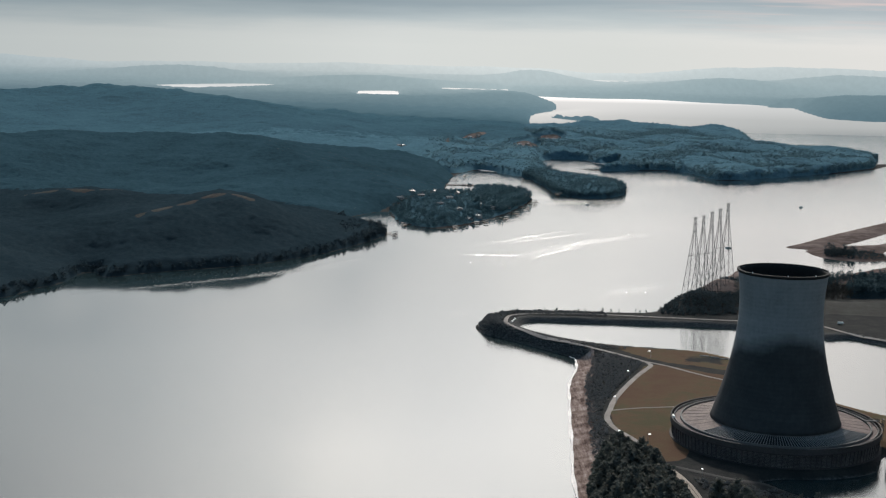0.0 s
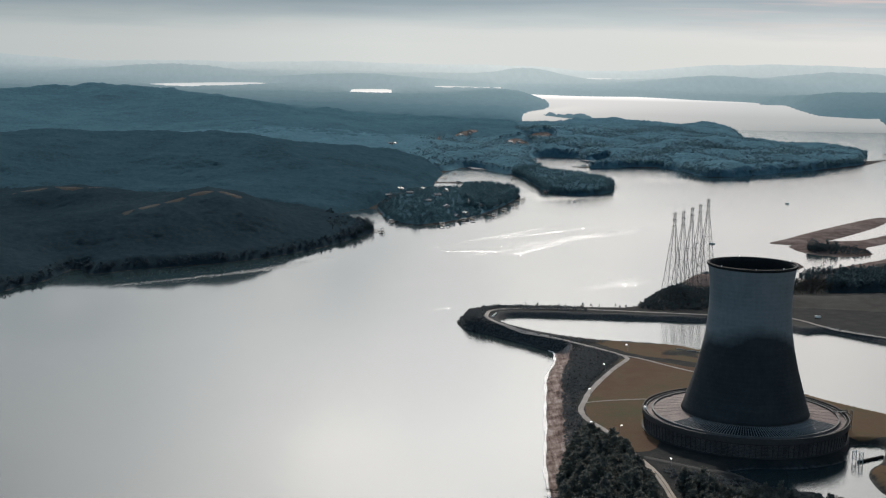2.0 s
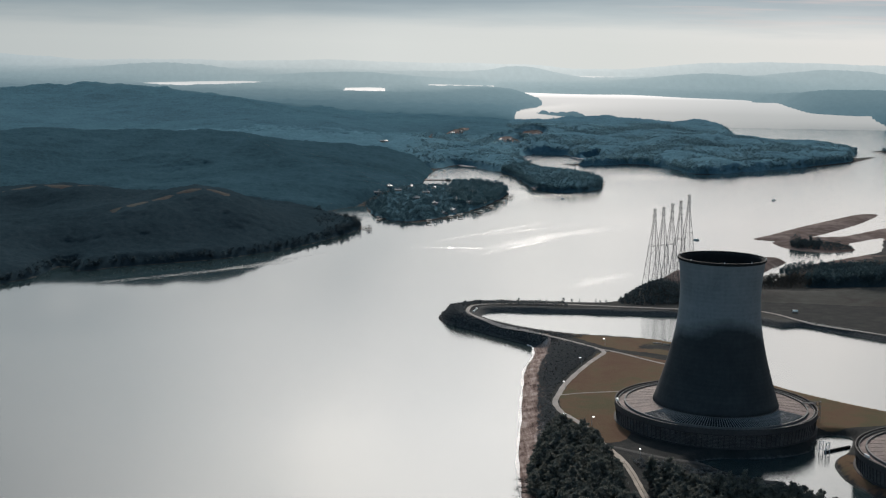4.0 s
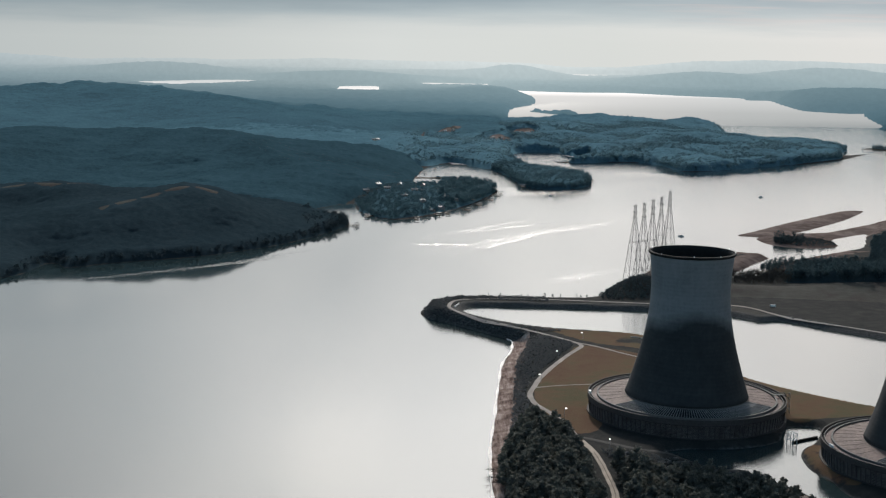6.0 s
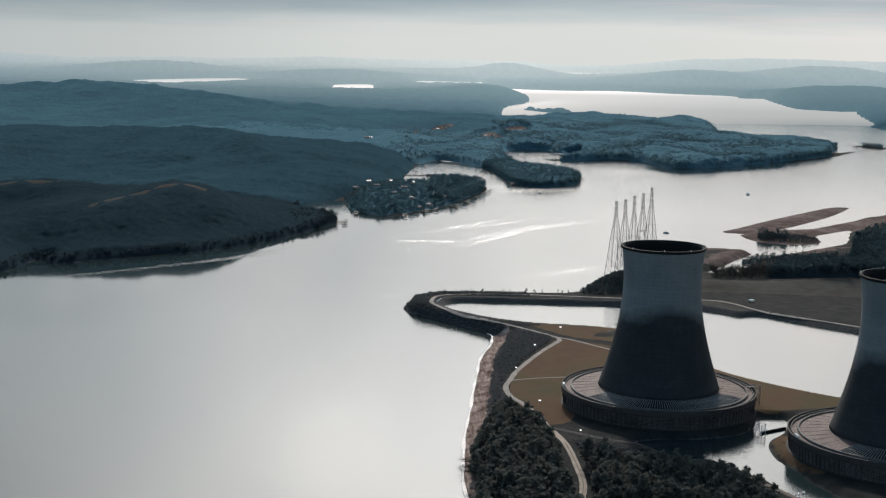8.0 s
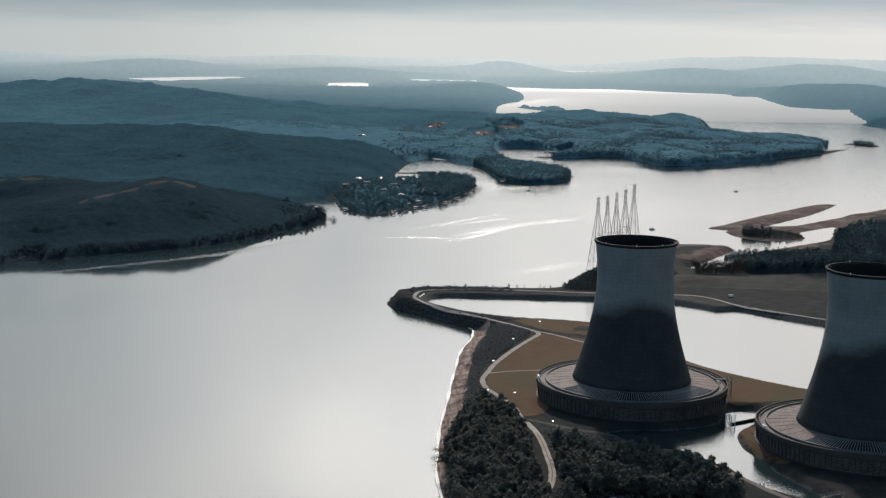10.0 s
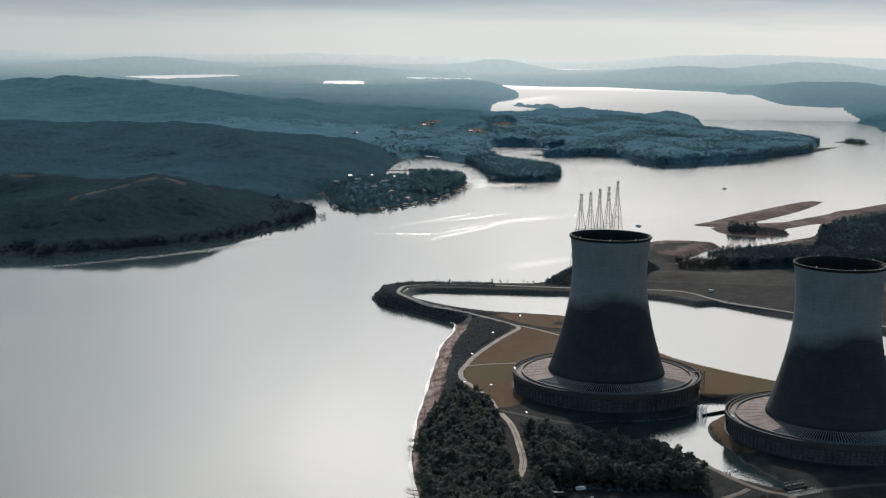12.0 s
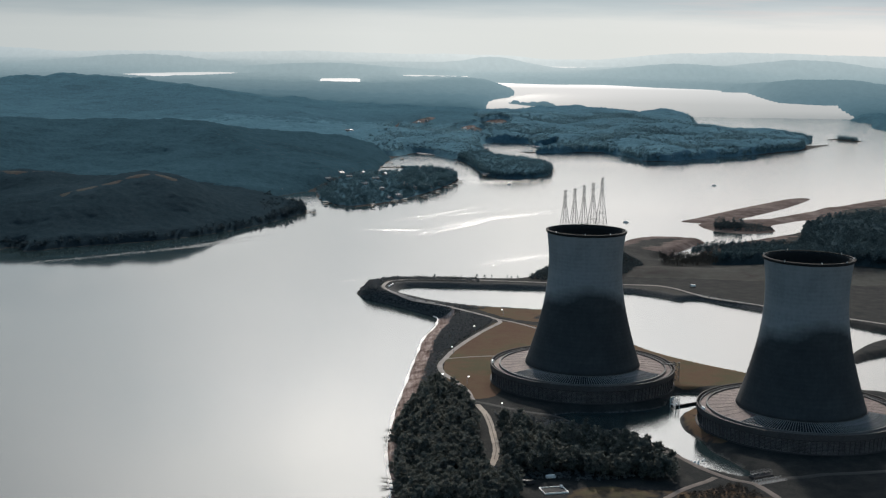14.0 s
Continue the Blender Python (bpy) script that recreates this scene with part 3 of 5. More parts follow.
# hills: x, y, height, half width, half depth
HILLS = [(-456, 843, 33, 85, 100), (-640, 900, 34, 120, 90), (-560, 720, 14, 120, 90), (-380, 760, 8, 60, 70), (-820, 620, 30, 200, 130),
         (-680, 1750, 42, 360, 220), (-470, 1500, 25, 150, 190), (-360, 1250, 8, 90, 130), (-980, 1450, 45, 260, 260)]
HILLS_FAR = [(-1150, 3450, 66, 420, 300), (-800, 3050, 50, 260, 250), (-560, 2600, 28, 200, 250), (-1700, 3000, 75, 400, 400),
             (700, 2330, 6, 70, 90), (440, 2350, 12, 130, 200), (600, 3200, 9, 70, 200), (360, 2900, 14, 110, 230), (-125, 2640, 13, 45, 90), (-8, 2430, 11, 40, 80), (55, 2570, 11, 45, 80), (120, 2700, 12, 200, 300),
             (60, 5300, 22, 200, 500), (-300, 4800, 8, 300, 300), (1600, 5000, 50, 350, 600), (1400, 7400, 62, 420, 500), (2300, 7900, 78, 500, 500),
             (330, 8300, 62, 260, 400), (-700, 7200, 40, 500, 400), (-1900, 7800, 60, 500, 400)]
HILLS_PLANT = [(30, 440, 11, 26, 34), (72, 515, 14, 32, 40), (110, 600, 4, 40, 50), (520, 760, 5, 120, 100), (285, 465, 9, 115, 36), (120, 440, 5, 40, 30)]


def rise(d, width, top):
    """A bank that climbs to its top within that width."""
    u = np.clip(d / width, 0, 1)
    return top * u * u * (3 - 2 * u)


CRESTS = [[(-705, 872), (-683, 883), (-637, 891), (-594, 915), (-570, 918)], [(-535, 735), (-524, 748), (-494, 791), (-468, 827), (-446, 838), (-425, 832)]]


def bald(x, y, across=14.0, along=30.0):
    """How bare the crests of the headland are."""
    near = np.full(np.shape(x), 1e9)
    for line in CRESTS:
        for px, py in spline(line, False, 8):
            near = np.minimum(near, ((x - px) / across) ** 2 + ((y - py) / along) ** 2)
    return np.exp(-near)


EYE = (-150.0, -845.0, 233.0)


def land(x, y):
    """Height above the lake, and metres inland, at arrays of places."""
    west = inside_by(spline(WEST_SHORE + LONG_POINT), x, y)
    east = inside_by(spline(EAST_SHORE), x, y)
    plant = inside_by(spline(PLANT_SHORE), x, y)
    bars = np.maximum(np.maximum(inside_by(spline(SAND_BAR), x, y), inside_by(spline(SECOND_BAR), x, y)), inside_by(spline(ISLET), x, y))
    west = np.maximum(west, inside_by(spline(FAR_SPIT), x, y))
    for bay in FAR_BAYS:
        hole = -inside_by(spline(bay), x, y)
        west, east = np.minimum(west, hole), np.minimum(east, hole)
    basin = np.maximum(inside_by(spline(POND), x, y), inside_by(spline(CANAL), x, y))
    far = np.maximum(west, east)
    d = np.maximum(np.maximum(far, np.where(plant > 0, np.minimum(plant, np.abs(basin)), plant)), bars)
    wave = np.sin(x / 61.0 + 1.3 * np.sin(y / 83.0)) * np.sin(y / 71.0 + np.sin(x / 97.0))
    z = np.clip(d * 0.3, -4, 0.6)
    back = rise(far, 60, 4.0) + rise(far - 20, 120, 5.0) + rise(far - 15, 110, 1.0) * (wave * 2.0)
    hills = np.zeros_like(x)
    for hx, hy, h, sx, sy in HILLS + HILLS_FAR:
        hills = hills + h * np.exp(-((x - hx) / sx) ** 2 - ((y - hy) / sy) ** 2)
    hills = hills + 9.0 * bald(x, y)
    gully = np.sin(x / 47.0 + 1.7 * np.sin(y / 118.0)) * np.sin(y / 83.0 + 1.4 * np.sin(x / 71.0)) + 0.5 * np.sin(x / 19.0 + 2 * np.sin(y / 41.0)) * np.sin(y / 31.0 + np.sin(x / 23.0))
    hills = hills + np.where(y > 2100, 2.0, 4.2) * gully * np.clip((far - 30) / 150, 0, 1)
    deep = np.clip((y - 7500) / 5000, 0, 1)
    across = (x - EYE[0]) / np.maximum(y - EYE[1], 1.0)
    skyline = np.interp(across, [-0.5, -0.33, -0.295, -0.26, -0.16, -0.09, 0.0, 0.06, 0.09, 0.125, 0.15, 0.19, 0.23, 0.30, 0.5], [75, 62, 34, 8, 26, 54, 40, 24, 4, 4, 34, 84, 106, 84, 70])
    ridges = skyline * np.exp(-((y - 11300) / 1300) ** 2) + 0.4 * np.interp(across, [-0.5, -0.3, -0.2, -0.1, 0.0, 0.1, 0.2, 0.3, 0.5], [60, 20, 55, 30, 60, 10, 50, 80, 50]) * np.exp(-((y - 8600) / 700) ** 2)
    ridges = ridges + deep * (6 + 9 * np.sin(x / 610.0 + y / 900.0) + 5 * np.sin(x / 230.0) + 3 * np.sin(x / 97.0 + y / 300.0))
    back = back + rise(far, 90, 1.0) * (hills + ridges)
    # the plant stands on a terrace; its pond and canal lie above the lake
    terrace = 8.4 - 4.2 * np.clip((y - 420) / 60, 0, 1)
    beach = np.clip((247 - y) / 22, 0, 1) * np.clip((-55 - x) / 25, 0, 1)
    bank = rise(plant, 10, 1.1) * beach + rise(plant - 7 * beach, 8.5 + 7 * beach, 1.0) * (terrace - 1.1 * beach)
    knolls = sum(h * np.exp(-((x - hx) / sx) ** 2 - ((y - hy) / sy) ** 2) for hx, hy, h, sx, sy in HILLS_PLANT)
    bank = bank + rise(plant, 30, 1.0) * knolls
    bank = np.where(basin > -8, np.minimum(bank, 4.4 + rise(-basin, 8, 4.6)), bank)
    bank = np.where(basin > 0, 4.4 - np.minimum(basin * 0.4, 1.5), bank)
    z = z + np.where(far > 0, back, 0) + np.where(plant > 0, bank, 0) + np.where(bars > 0, rise(bars, 25, 1.6), 0)
    return z, d


def spread_lines(*spans):
    """Grid lines: (from, to, spacing) one after another."""
    out = [np.arange(a, b, s) for a, b, s in spans]
    return np.concatenate(out + [np.array([spans[-1][1]])])


def grid_faces(nx, ny):
    i = np.arange((ny - 1) * (nx - 1))
    a = i // (nx - 1) * nx + i % (nx - 1)
    return np.stack([a, a + 1, a + nx + 1, a + nx], 1)


FAR_Y = 3305.0


def drawn_in(v):
    """Land past the far shore lies many kilometres off: draw it in along the line of sight, behind everything else."""
    v = np.array(v, float)
    e = np.array(EYE)
    depth = v[:, 1] - EYE[1]
    d0 = FAR_Y - EYE[1]
    room = 830.0
    u = np.maximum(depth - d0, 0) / room
    new_depth = np.where(depth > d0, d0 + room * u / (1 + u), depth)
    return e + (v - e) * (new_depth / np.maximum(depth, 1))[:, None]


XS = spread_lines((-6000, -1600, 220), (-1600, -720, 16), (-720, -200, 9), (-200, -140, 6), (-140, 130, 3.2), (130, 330, 5),
                  (330, 820, 12), (820, 940, 10), (940, 1000, 30), (1000, 1500, 16), (1500, 1700, 40), (1700, 6000, 300))
YS = spread_lines((-900, -260, 30), (-260, 440, 3.6), (440, 800, 6), (800, 1250, 9), (1250, 2000, 13), (2000, 3315, 20))
GX, GY = np.meshgrid(XS, YS)
GZ, GD = land(GX.ravel(), GY.ravel())
GZ, GD = GZ.reshape(GX.shape), GD.reshape(GX.shape)


def sample(grid, x, y):
    """The grid's value at places between its lines."""
    i = np.clip(np.searchsorted(XS, x) - 1, 0, len(XS) - 2)
    j = np.clip(np.searchsorted(YS, y) - 1, 0, len(YS) - 2)
    u, v = (x - XS[i]) / (XS[i + 1] - XS[i]), (y - YS[j]) / (YS[j + 1] - YS[j])
    return ((grid[j, i] * (1 - u) + grid[j, i + 1] * u) * (1 - v) + (grid[j + 1, i] * (1 - u) + grid[j + 1, i + 1] * u) * v)


def height(x, y):
    return float(sample(GZ, np.array([x]), np.array([y]))[0])


# clearings in the far woods: x, y, half width, half depth
CLEARINGS = [(-134, 2550, 15, 60), (-108, 2620, 9, 50), (-150, 2520, 9, 60), (-22, 2360, 20, 70), (2, 2330, 9, 60), (40, 2490, 24, 60), (66, 2510, 12, 50), (-192, 2480, 3, 150),
             (-292, 2290, 8, 60)]


def build_ground():
    v = np.stack([GX.ravel(), GY.ravel(), GZ.ravel()], 1)
    me = raw_mesh("ground", v, grid_faces(len(XS), len(YS)), M_GROUND, smooth=True)
    x, y, d = v[:, 0], v[:, 1], GD.ravel()
    grass = np.zeros(len(x))
    for area, most in zip(FIELDS, (1.0, 0.75, 0.5, 0.62)):
        grass = np.maximum(grass, np.clip(0.5 + inside_by(spline(area), x, y) / 6, 0, most))
    grass = grass * (1 - 0.7 * np.exp(-((x + 2) / 16) ** 2 - ((y - 208) / 13) ** 2))
    mud = np.where((x < -80) & (y < 250) & (y > -900), np.clip(1.2 - np.abs(d - 4) / 14, 0, 1), 0)
    mud = np.maximum(mud, np.where((x > 200) & (y > 770) & (y < 1200), np.clip(1.1 - d / 60, 0, 0.8) * (np.maximum(inside_by(spline(SAND_BAR), x, y), inside_by(spline(SECOND_BAR), x, y)) > -20), 0))
    mud = np.maximum(mud, np.where((x > 95) & (y > 590) & (y < 730), np.clip(1.1 - d / 40, 0, 1), 0))
    mud = np.maximum(mud, np.where((y > 1000), np.clip(1 - np.abs(d - 0.5) / 3, 0, 1) * 0.5, 0))
    mud = np.maximum(mud, 0.9 * np.exp(-((x - 66) / 20) ** 2 - ((y - 508) / 30) ** 2))
    for cx, cy, rx, ry in CLEARINGS:
        mud = np.maximum(mud, 0.95 * np.clip(1.4 - np.sqrt(((x - cx) / rx) ** 2 + ((y - cy) / ry) ** 2) + 0.4 * np.sin(x / 6.0 + y / 31.0) * np.sin(y / 19.0 - x / 9.0), 0, 0.9))
    stone = np.where((y > 240) & (y < 440) & (x < 290) & (d < 11) & (d > -3), 0.8, 0) * (x < 300)
    stone = np.maximum(stone, np.where(np.hypot(x, y) < 110, 0.7 * np.clip((5 - d) / 4, 0, 1), 0))
    stone = np.maximum(stone, np.where(np.hypot(x - 119, y + 100) < 90, 0.75 * np.clip((5 - d) / 4, 0, 1), 0))
    col = np.stack([grass, mud, stone, np.ones_like(x)], 1).astype(np.float32)
    at = me.color_attributes.new("cover", "FLOAT_COLOR", "POINT")
    at.data.foreach_set("color", col.ravel())
    meadow = np.clip(bald(x, y), 0, 0.7)
    for area in MEADOWS:
        meadow = np.maximum(meadow, np.clip(0.5 + inside_by(spline(area), x, y) / 10, 0, 0.9))
    me.attributes.new("meadow", "FLOAT", "POINT").data.foreach_set("value", meadow.astype(np.float32))
    tagged(new("ground", me), "wooded lake shores, bare banks and dry winter fields", "ground", kind="structure")


FIELDS = [[(-91.1, 43.5), (-84.2, 80.8), (-63.6, 139.7), (-44.9, 188.8), (-7.6, 166.2), (36.5, 141.6), (56.2, 100), (100, 58), (136, 28), (118, 2), (86, -8), (62.1, -13.5), (36.5, 4.2), (-42, -5.6), (-59.7, -44.9), (-77.3, -48.8), (-89.1, -0.7)],
          [(-71.4, 264.3), (-42, 205.4), (-2.7, 180.9), (31.6, 166.2), (26.7, 220.2), (-2.7, 241.8)],
          [(-26, -222), (-8, -218), (14, -223), (40, -222), (52, -212), (66, -222), (70, -240), (20, -262), (-30, -250)],
          [(58, -62), (53, -84), (53, -112), (60, -134), (66, -140), (70, -128), (64, -100), (66, -70)]]
MEADOWS = [[(86, 402), (100, 442), (130, 474), (172, 458), (228, 464), (320, 452), (430, 440), (440, 390), (330, 372), (250, 385), (160, 398)],
           [(72, 344), (97, 330), (114, 311), (127, 313), (121, 339), (107, 354), (78, 357.5)]]
build_ground()


def build_water():
    xs = np.linspace(-6000, 6000, 25)
    ys = np.concatenate([[-2500, -1500], np.linspace(-900, 3315, 18)])
    gx, gy = np.meshgrid(xs, ys)
    v = np.stack([gx.ravel(), gy.ravel(), 0 * gx.ravel()], 1)
    tagged(new("water", raw_mesh("water", v, grid_faces(len(xs), len(ys)), M_WATER)), "calm grey lake with faint ripples", "water", kind="structure")


build_water()


def build_basin(name, outline, label):
    """Still water inside the terrace, above the lake."""
    p = spline(outline)
    bm = bmesh.new()
    face = bm.faces.new([bm.verts.new((px, py, 5.5)) for px, py in p])
    bmesh.ops.triangulate(bm, faces=[face])
    ob = mesh_object(name, bm, M_WATER)
    if ob.data.polygons[0].normal.z < 0:
        ob.data.flip_normals()
    tagged(ob, label, "water", kind="structure")


def swollen(outline, by):
    """The outline pushed outwards, so that its edge hides in the bank."""
    p = np.array(outline, float)
    d = np.roll(p, -1, 0) - np.roll(p, 1, 0)
    n = np.stack([d[:, 1], -d[:, 0]], 1) / np.linalg.norm(d, axis=1)[:, None]
    area = np.sum(p[:, 0] * np.roll(p[:, 1], -1) - np.roll(p[:, 0], -1) * p[:, 1])
    return [tuple(q) for q in p + n * by * (1 if area > 0 else -1)]


build_basin("pond_water", swollen(POND, 1.5), "still bright pond behind the dyke")
build_basin("canal_water", swollen(CANAL, 1.2), "still canal between the cooling towers")
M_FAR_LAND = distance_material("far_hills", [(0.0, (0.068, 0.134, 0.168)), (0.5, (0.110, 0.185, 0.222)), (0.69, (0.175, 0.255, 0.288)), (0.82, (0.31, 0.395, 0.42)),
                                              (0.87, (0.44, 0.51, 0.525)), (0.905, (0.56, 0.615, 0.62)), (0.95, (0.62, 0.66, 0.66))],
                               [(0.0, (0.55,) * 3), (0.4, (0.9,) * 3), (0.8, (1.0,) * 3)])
# the stop at 0.76 paints a band of sun glint on the far bays
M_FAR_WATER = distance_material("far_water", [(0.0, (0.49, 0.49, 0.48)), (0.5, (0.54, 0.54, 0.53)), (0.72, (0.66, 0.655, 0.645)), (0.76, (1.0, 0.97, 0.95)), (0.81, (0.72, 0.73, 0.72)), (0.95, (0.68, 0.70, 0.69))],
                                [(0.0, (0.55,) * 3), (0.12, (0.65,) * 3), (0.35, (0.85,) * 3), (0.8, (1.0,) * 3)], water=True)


def build_distance():
    us = np.linspace(-0.5, 0.55, 330)
    depths = FAR_Y - EYE[1] + np.concatenate([np.linspace(4, 3500, 150), np.geomspace(3600, 8400, 90)])
    u, d = np.meshgrid(us, depths)
    x, y = EYE[0] + u.ravel() * d.ravel(), EYE[1] + d.ravel()
    z, inland = land(x, y)
    z = z + np.clip((y - FAR_Y - 15) / 60, 0, 1) * np.where(inland > 10, 9.0, 0) * (0.6 + 0.8 * np.abs(np.sin(x / 23.0 + 5 * np.sin(y / 31.0))))
    v = drawn_in(np.stack([x, y, z], 1))
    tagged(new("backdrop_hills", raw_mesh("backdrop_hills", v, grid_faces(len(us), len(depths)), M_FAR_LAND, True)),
           "wooded hills far off across the lake, glowing with painted haze", "hills", kind="structure")
    us, depths = us[::13], depths[::4]
    u, d = np.meshgrid(us, depths)
    x, y = EYE[0] + u.ravel() * d.ravel(), EYE[1] + d.ravel()
    v = drawn_in(np.stack([x, y, 0 * x], 1))
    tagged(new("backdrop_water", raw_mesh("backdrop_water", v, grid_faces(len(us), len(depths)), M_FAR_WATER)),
           "arms of the lake far off, with glow and glint painted in", "water", kind="structure")


build_distance()


# ---- woods ----
rng = np.random.default_rng(7)


def scatter(area, spacing, keep=None, shore=2.0):
    """Places for trees inside an outline, unevenly, on dry land."""
    p = spline(area)
    lo, hi = p.min(0), p.max(0)
    nx, ny = int((hi[0] - lo[0]) / spacing) + 1, int((hi[1] - lo[1]) / spacing) + 1
    gx, gy = np.meshgrid(lo[0] + np.arange(nx) * spacing, lo[1] + np.arange(ny) * spacing)
    x = gx.ravel() + rng.uniform(-0.5, 0.5, gx.size) * spacing
    y = gy.ravel() + rng.uniform(-0.5, 0.5, gx.size) * spacing
    ok = inside_by(p, x, y) > 0
    x, y = x[ok], y[ok]
    ok = (sample(GD, x, y) > shore) & (sample(GZ, x, y) > 0.5)
    if keep is not None:
        ok &= keep(x, y) > 0.5
    return x[ok], y[ok]


def off_bare(x, y):
    return np.clip((0.965 - bald(x, y) - 0.05 * np.sin(x / 7.0 + y / 11.0)) * 1.3, 0, 1)


def off_clearing(x, y):
    ok = np.ones(len(x))
    for cx, cy, rx, ry in CLEARINGS:
        ok = np.minimum(ok, np.clip((np.sqrt(((x - cx) / (rx + 6)) ** 2 + ((y - cy) / ry) ** 2) - 0.9) * 1.6, 0, 1))
    return ok


HEADLAND = [(-1100, 290), (-650, 370), (-545, 420), (-515, 540), (-400, 590), (-290, 720), (-235, 900), (-290, 1050), (-600, 1150), (-1100, 1000)]
POINT_WOODS = [(30, 1890), (240, 1950), (310, 1760), (500, 1890), (700, 2110), (732, 2225), (805, 2400), (730, 2530), (600, 2720), (640, 3000), (670, 3325), (60, 3325), (20, 2300)]
HAMLET = [(-280, 1150), (-264, 1050), (-220, 985), (-150, 1060), (-100, 1170), (-60, 1330), (-90, 1470), (-190, 1430)]
NECK = [(-60, 1720), (-20, 1430), (30, 1375), (100, 1430), (110, 1560), (90, 1660), (10, 1760)]


BLADES = 5


def ragged(name, label, places, tall, wide, tufts, material, low=0.2, spray=(0.34, 0.62)):
    """A wood as one mesh: each tree is a crown of many small sprays of twigs round a bare stem."""
    x, y = places
    n = len(x)
    z, h, w = sample(GZ, x, y), rng.uniform(*tall, n), wide * rng.uniform(0.7, 1.25, n)
    lean = rng.normal(0, 0.4, (n, 2))
    k = n * tufts
    own = np.repeat(np.arange(n), tufts)
    level = rng.beta(1.6, 1.3, k) * (0.98 - low) + low
    a, out = rng.uniform(0, 6.283, k), np.sqrt(rng.random(k)) * np.sin(np.pi * np.clip((level - low) / (1 - low) * 0.7 + 0.22, 0, 1)) ** 0.8
    cx = x[own] + lean[own, 0] * level + np.cos(a) * out * w[own]
    cy = y[own] + lean[own, 1] * level + np.sin(a) * out * w[own]
    cz = z[own] + h[own] * level
    size = w[own] * rng.uniform(*spray, k)
    # each spray is a handful of three-cornered blades that cross one another
    blade = rng.normal(0, 1, (k, BLADES, 3, 3))
    blade *= (size[:, None, None] / np.linalg.norm(blade, axis=3))[..., None] * np.array([1, 1, 0.75])
    v = (blade + np.stack([cx, cy, cz], 1)[:, None, None]).reshape(-1, 3)
    f = np.arange(k * BLADES * 3).reshape(-1, 3)
    # stems: thin three-sided spikes
    r = 0.05 * w
    turn = np.array([0, 2.094, 4.189])
    low = np.stack([x[:, None] + np.cos(turn) * r[:, None], y[:, None] + np.sin(turn) * r[:, None], np.repeat((z - 0.4)[:, None], 3, 1)], 2)
    tip = np.stack([x + lean[:, 0] * 0.8, y + lean[:, 1] * 0.8, z + 0.9 * h], 1)[:, None]
    stems = np.concatenate([low, tip], 1).reshape(-1, 3)
    sf = (np.array([(0, 1, 3), (1, 2, 3), (2, 0, 3)])[None] + (np.arange(n) * 4)[:, None, None]).reshape(-1, 3) + len(v)
    return tagged(new(name, raw_mesh(name, np.vstack([v, stems]), np.vstack([f, sf]), material)), label, "woods", kind="stuff")


def canopy(name, label, area, spacing, tall, material, keep=None, rough=0.17, skirt=2.2, lumps=0.10):
    """The joined roof of a wood: a rumpled sheet at the height of the tree tops that comes down to the ground at its edges."""
    p = spline(area)
    lo, hi = p.min(0), p.max(0)
    xs, ys = np.arange(lo[0], hi[0], spacing), np.arange(lo[1], hi[1], spacing)
    gx, gy = np.meshgrid(xs, ys)
    x = gx.ravel() + rng.uniform(-0.35, 0.35, gx.size) * spacing
    y = gy.ravel() + rng.uniform(-0.35, 0.35, gx.size) * spacing
    d = np.minimum(inside_by(p, x, y), sample(GD, x, y) - 1.0)
    up = np.clip(d / (skirt * spacing), 0, 1)
    if keep is not None:
        up = up * keep(x, y)
    broad = 1 + lumps * np.sin(x / 37.0 + np.sin(y / 29.0)) * np.sin(y / 43.0 + np.sin(x / 31.0))
    z = sample(GZ, x, y) + up * tall * broad * rng.uniform(1 - rough, 1 + rough, len(x)) - (up <= 0) * 2.0
    f = grid_faces(len(xs), len(ys))
    f = f[(up[f] > 0).any(1)]
    return tagged(new(name, raw_mesh(name, np.stack([x, y, z], 1), f, material, True)), label, "woods", kind="stuff")


NEAR_HILLS = [(-1600, 900), (-1100, 1000), (-600, 1120), (-335, 1050), (-284, 1170), (-205, 1420), (-192, 1800), (-400, 2050), (-900, 2200), (-1600, 2000)]
FAR_HILLS = [(-1700, 1950), (-900, 2250), (-400, 2350), (-192, 2330), (40, 2300), (95, 2400), (130, 3325), (-1700, 3325)]
VALLEY = [(-1100, 2130), (-900, 2130), (-400, 1990), (-192, 1770), (-130, 1860), (-60, 1730), (-15, 1770), (40, 1890), (110, 1960), (150, 2200), (110, 2420), (-300, 2470), (-1000, 2360)]
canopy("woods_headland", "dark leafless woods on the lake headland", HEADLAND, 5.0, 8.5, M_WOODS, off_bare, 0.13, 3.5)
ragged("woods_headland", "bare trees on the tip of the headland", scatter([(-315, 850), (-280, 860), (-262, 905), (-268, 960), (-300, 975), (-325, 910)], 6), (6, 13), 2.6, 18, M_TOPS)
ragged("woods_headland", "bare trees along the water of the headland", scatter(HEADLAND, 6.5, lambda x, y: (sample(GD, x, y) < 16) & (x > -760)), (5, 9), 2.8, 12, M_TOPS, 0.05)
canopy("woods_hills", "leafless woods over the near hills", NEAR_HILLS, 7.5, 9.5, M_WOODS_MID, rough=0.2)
canopy("woods_far_hills", "leafless woods over the far hills, paled for haze", FAR_HILLS, 9.0, 10.0, M_WOODS_HAZY, off_clearing, 0.2)
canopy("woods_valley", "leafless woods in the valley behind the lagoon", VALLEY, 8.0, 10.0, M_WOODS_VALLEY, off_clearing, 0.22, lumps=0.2)
